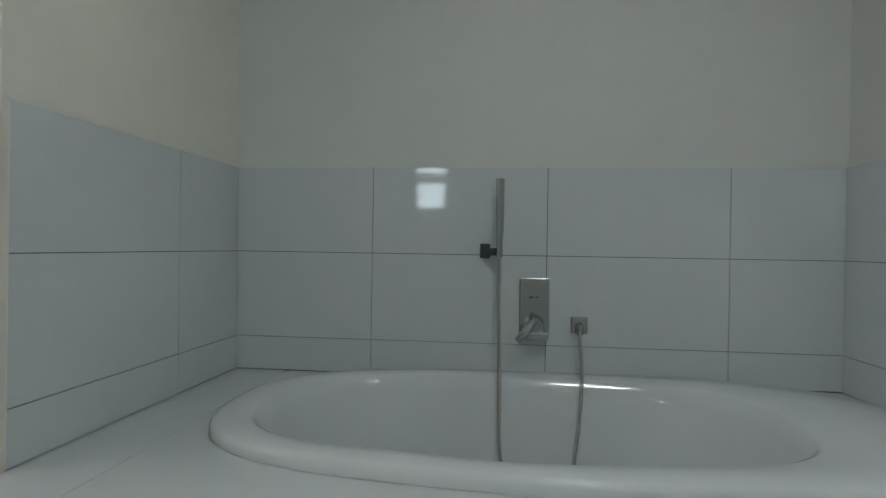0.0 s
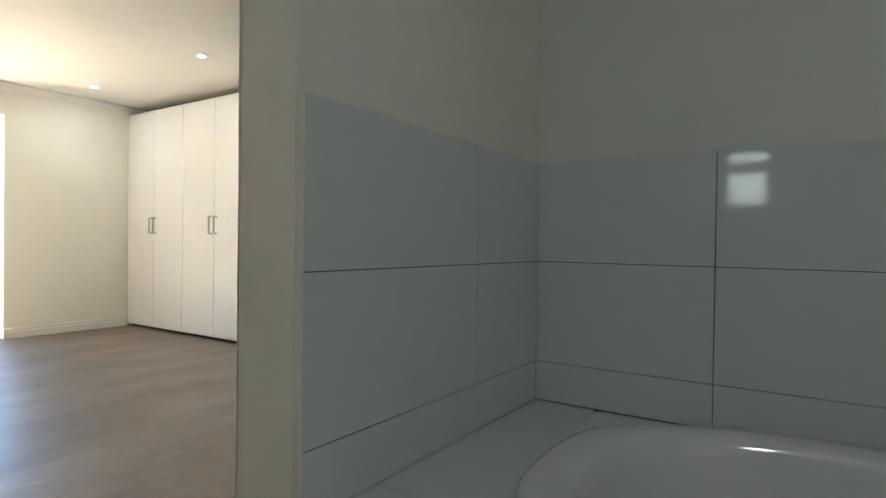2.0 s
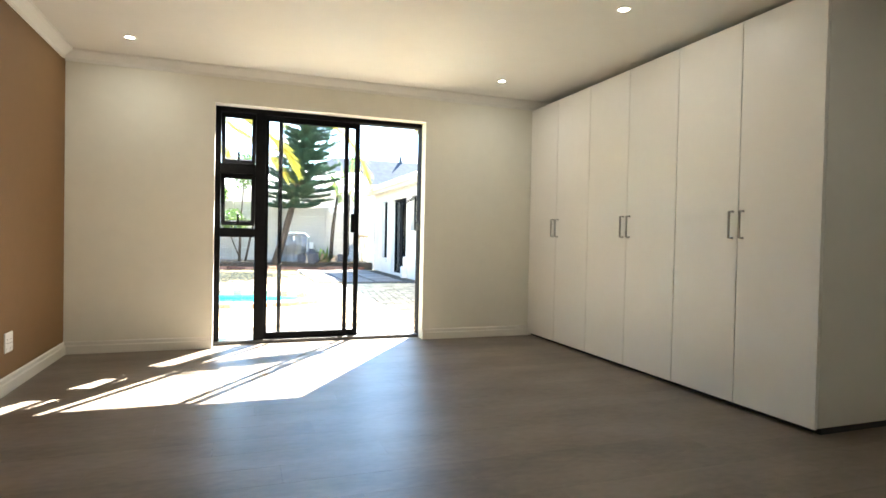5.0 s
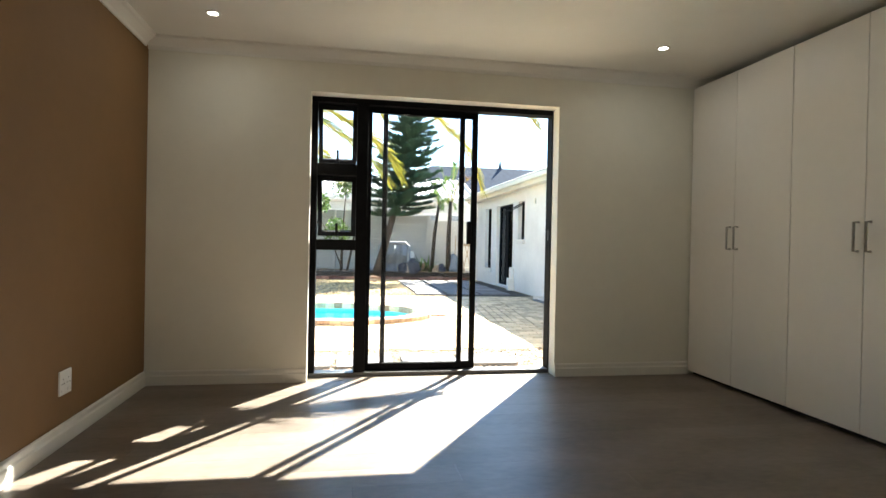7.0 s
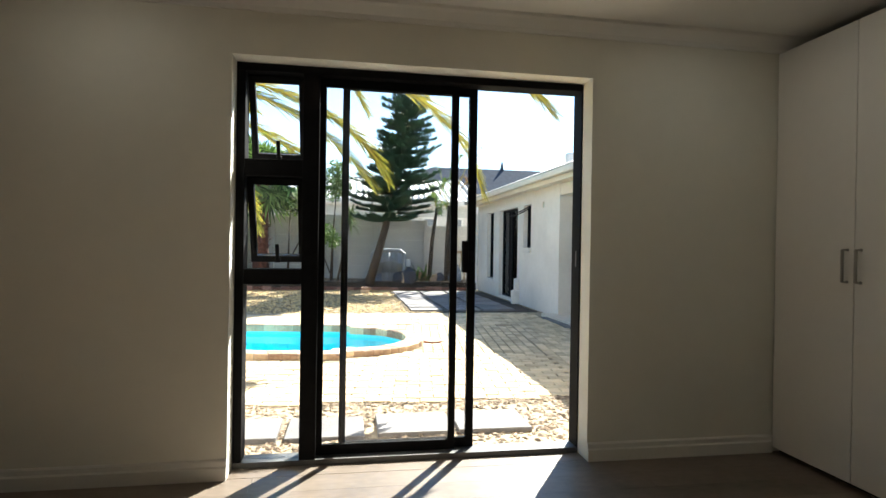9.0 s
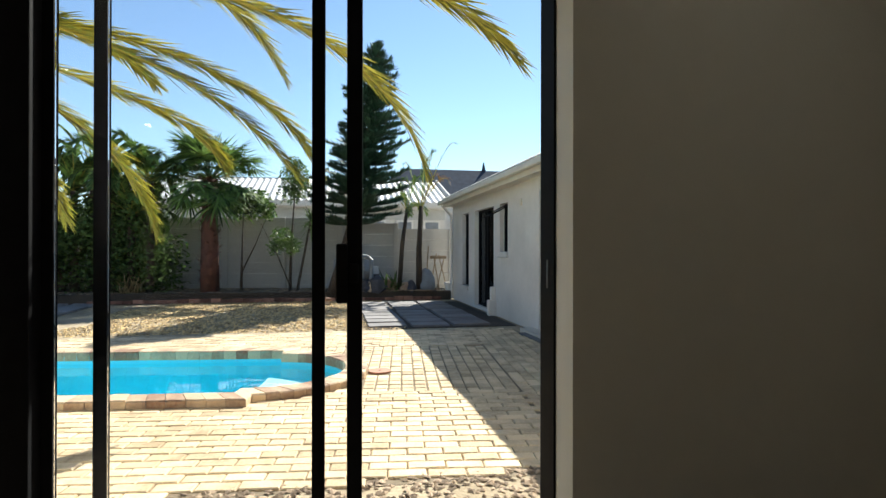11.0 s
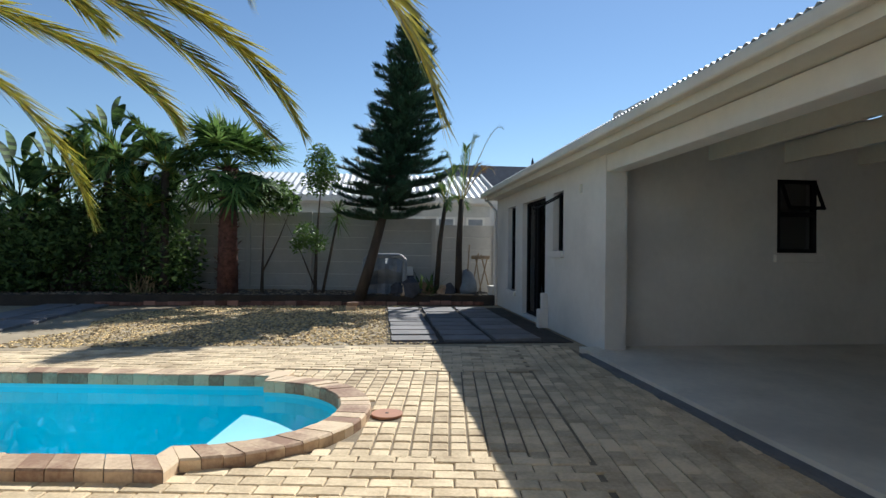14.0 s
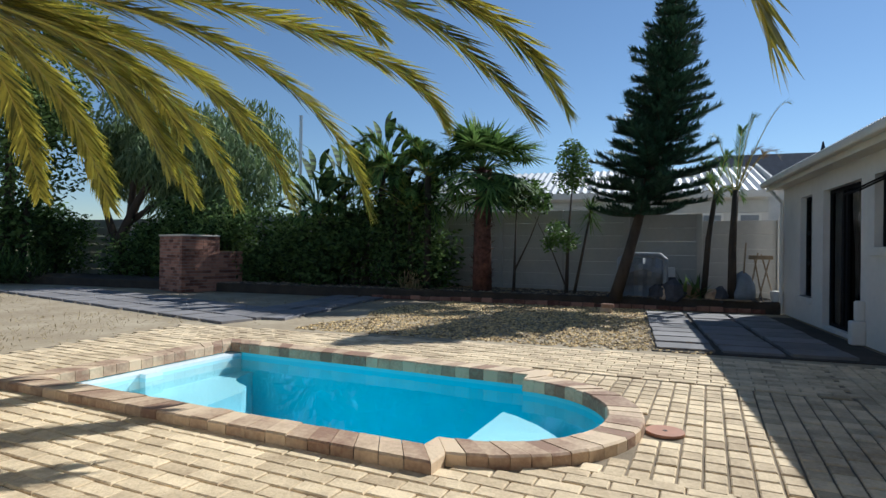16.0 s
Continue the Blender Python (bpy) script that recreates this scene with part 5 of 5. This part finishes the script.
def carton(at, w, d, h, label, material, turn):
    """A box with folded-in top flaps and a slightly sagging lid."""
    th = thing("storage_box", at, label, "box")
    th.rotation_euler = (0, 0, radians(turn))
    part("body", S().box(-d / 2, d / 2, -w / 2, w / 2, 0, h), material, th, bevel=.008)
    for sg in (-1, 1):
        part("flap", S().box(-d / 2 - .004, d / 2 + .004, min(0, sg * w / 2), max(0, sg * w / 2), h + .001, h + .008, pose(0, sg * .003, 0, sg * 1.5)), material, th)


carton((-18.80, 3.02, .16), .36, .28, .26, "brown cardboard box standing against the wall", M_TERRA2, 6)
carton((-19.05, 2.62, .16), .34, .30, .40, "dark plastic crate stacked by the wall", M_JUNKD, -8)
carton((-19.05, 2.62, .57), .28, .24, .19, "white box standing on a dark crate", M_PLASTIC, 10)
sack = thing("grey_sack", (-18.85, 4.00, .15), "slumped grey sack of building material", "sack")
sk_ = S().tube([(0, 0, 0), (0, .01, .12), (-.02, .02, .30), (-.05, 0, .46), (-.08, -.02, .56)], [.21, .23, .19, .13, .05], 14)
sk_.v = [tuple(Vector(p) + Vector((R.uniform(-.02, .02), R.uniform(-.02, .02), R.uniform(-.01, .01) if p[2] > .05 else 0))) for p in sk_.v]
part("cloth", sk_, M_JUNK, sack, smooth=True)
for y0, ln, tn in ((2.55, 1.3, 4), (3.3, .8, -9)):
    pl = thing("loose_plank", (-18.62, y0, .16), "weathered timber plank lying in the bed", "plank")
    pl.rotation_euler = (0, 0, radians(tn))
    part("board", S().box(-.05, .05, 0, ln, 0, .025), M_WOODTOOL, pl, bevel=.003)
rk = thing("garden_tools", (-18.85, 4.32, .14), "wooden handled garden tools leaning by the wall", "garden tools")
for dy, lean_, h in ((-.14, .10, .95), (-.05, -.06, .9), (.05, .12, .85), (.12, -.10, .92), (-.30, .05, 1.15)):
    part("handle", S().tube([(.1, dy - lean_, 0), (-.1, dy + lean_, h)], .014, 6), M_WOODTOOL, rk)
part("crossbar", S().box(-.13, -.05, -.2, .22, .82, .90), M_WOODTOOL, rk, bevel=.01)
part("bucket", S().tube([(.1, .25, 0), (.1, .25, .22)], [.09, .12], 12), M_PLASTER, rk)

# dry grass on the sand
s = S()
for i in range(5200):
    x, y = R.uniform(-17, -8.2), R.uniform(-13, -4.4)
    if noise.noise(Vector((x * .6, y * .6, 0))) < -.1:
        continue
    w = Vector((R.gauss(0, .8), R.gauss(0, .8), R.uniform(.3, 1))).normalized()
    blade(s, (x, y, GZ - .015), w, w.cross(Vector((0, 0, 1))).normalized(), R.uniform(.04, .12), .004, .1)
tagged(part("dry_grass", s, M_STRAW), "sparse dry yellow grass on the sandy lawn", "grass", "", "stuff")

# ---- floor planks ----
floor = structure("floor", S().box(XI, -0.42, -0.675, 4.05, -0.25, -.003), M_GAP, "grey brown vinyl plank floor", category="floor")
PW, PL = .182, 1.22
row, x = 0, XI + .001
while x < -.42:
    x1, y = min(x + PW, -.42), -.675 - (row * .47) % PL
    while y < 4.05:
        y0, y1 = max(y, -.675), min(y + PL, 4.05)
        if y1 - y0 > .05:
            part("plank", S().box(x + .0005, x1 - .0005, y0 + .0005, y1 - .0005, -.004, 0), M_VINYL, floor)
        y += PL
    x, row = x + PW, row + 1
part("threshold", S().box(XO, XI, DY0, DY1, -.004, .001), M_VINYL, floor)

# ---- paving bricks ----
GROT = math.radians(-7)


def brick_mesh(lx, ly, name):
    c = .007
    s = S()
    a = [(-lx / 2, -ly / 2), (lx / 2, -ly / 2), (lx / 2, ly / 2), (-lx / 2, ly / 2)]
    b = [(px - math.copysign(c, px), py - math.copysign(c, py)) for px, py in a]
    s.v = [(*p, -.03) for p in a] + [(*p, -.006) for p in a] + [(*p, 0) for p in b]
    for k in range(4):
        m_ = (k + 1) % 4
        s.f += [(k, m_, m_ + 4, k + 4), (k + 4, m_ + 4, m_ + 8, k + 8)]
    s.f.append((8, 9, 10, 11))
    return s


cells = []     # centre, turn, length along x', width
ca, sa_ = math.cos(GROT), math.sin(GROT)
stack = lambda u, v: -1.55 < u < .80 and 1.55 < v < 4.144       # squarish bricks beside the rounded end
side_run = lambda u, v: v >= 4.144                                # courses along the annex
for i in range(-70, 90):
    for j in range(-60, 70):
        u, v = (i + .5) * .112, (j + .5 + (.5 if i % 2 else 0)) * .222
        cells.append((u, v, .104, .214, 0))
        u, v = (i + .5) * .138, (j + .5) * .118
        if abs(u) < 6 and -1 < v < 6:
            cells.append((u, v, .124, .104, 1))
        u, v = (j + .5 + (.5 if i % 2 else 0)) * .222, (i + .5) * .112
        cells.append((u, v, .214, .104, 2))
near, rest = [], S()
meshes = [brick_mesh(.104, .214, "b").mesh("brick", M_BRICK), brick_mesh(.124, .104, "b").mesh("brick", M_BRICK), brick_mesh(.214, .104, "b").mesh("brick", M_BRICK)]
raw = [brick_mesh(.104, .214, "b"), brick_mesh(.124, .104, "b"), brick_mesh(.214, .104, "b")]
made = 0
for u, v, lx, ly, kind in cells:
    want = 1 if stack(u, v) else 2 if side_run(u, v) else 0
    if kind != want:
        continue
    x, y = -10.57 + u * ca - v * sa_, -.73 + u * sa_ + v * ca
    if not (RX0 + .06 < x < RX1 - .05 and RY0 + .06 < y < RY1 - .06) or in_pool(x, y, .235):
        continue
    if math.hypot(x + 10.26, y - 2.10) < .13:
        continue
    m_ = pose(x, y, GZ + R.uniform(-.004, .003), R.uniform(-.7, .7), R.uniform(-.7, .7), -7 + R.uniform(-1, 1))
    if made < 300 and (kind == 1 or (x > -8.75 and .1 < y < 3.0)):
        ob = new("brick", meshes[kind])
        ob.parent, ob.matrix_basis = pavement, m_
        made += 1
    else:
        k = len(rest.v)
        rest.v += [tuple(m_ @ Vector(p)) for p in raw[kind].v]
        rest.f += [tuple(k + q for q in fc) for fc in raw[kind].f]
ob = part("brick_field", rest, M_BRICKS, pavement)
ob["kind"] = "stuff"
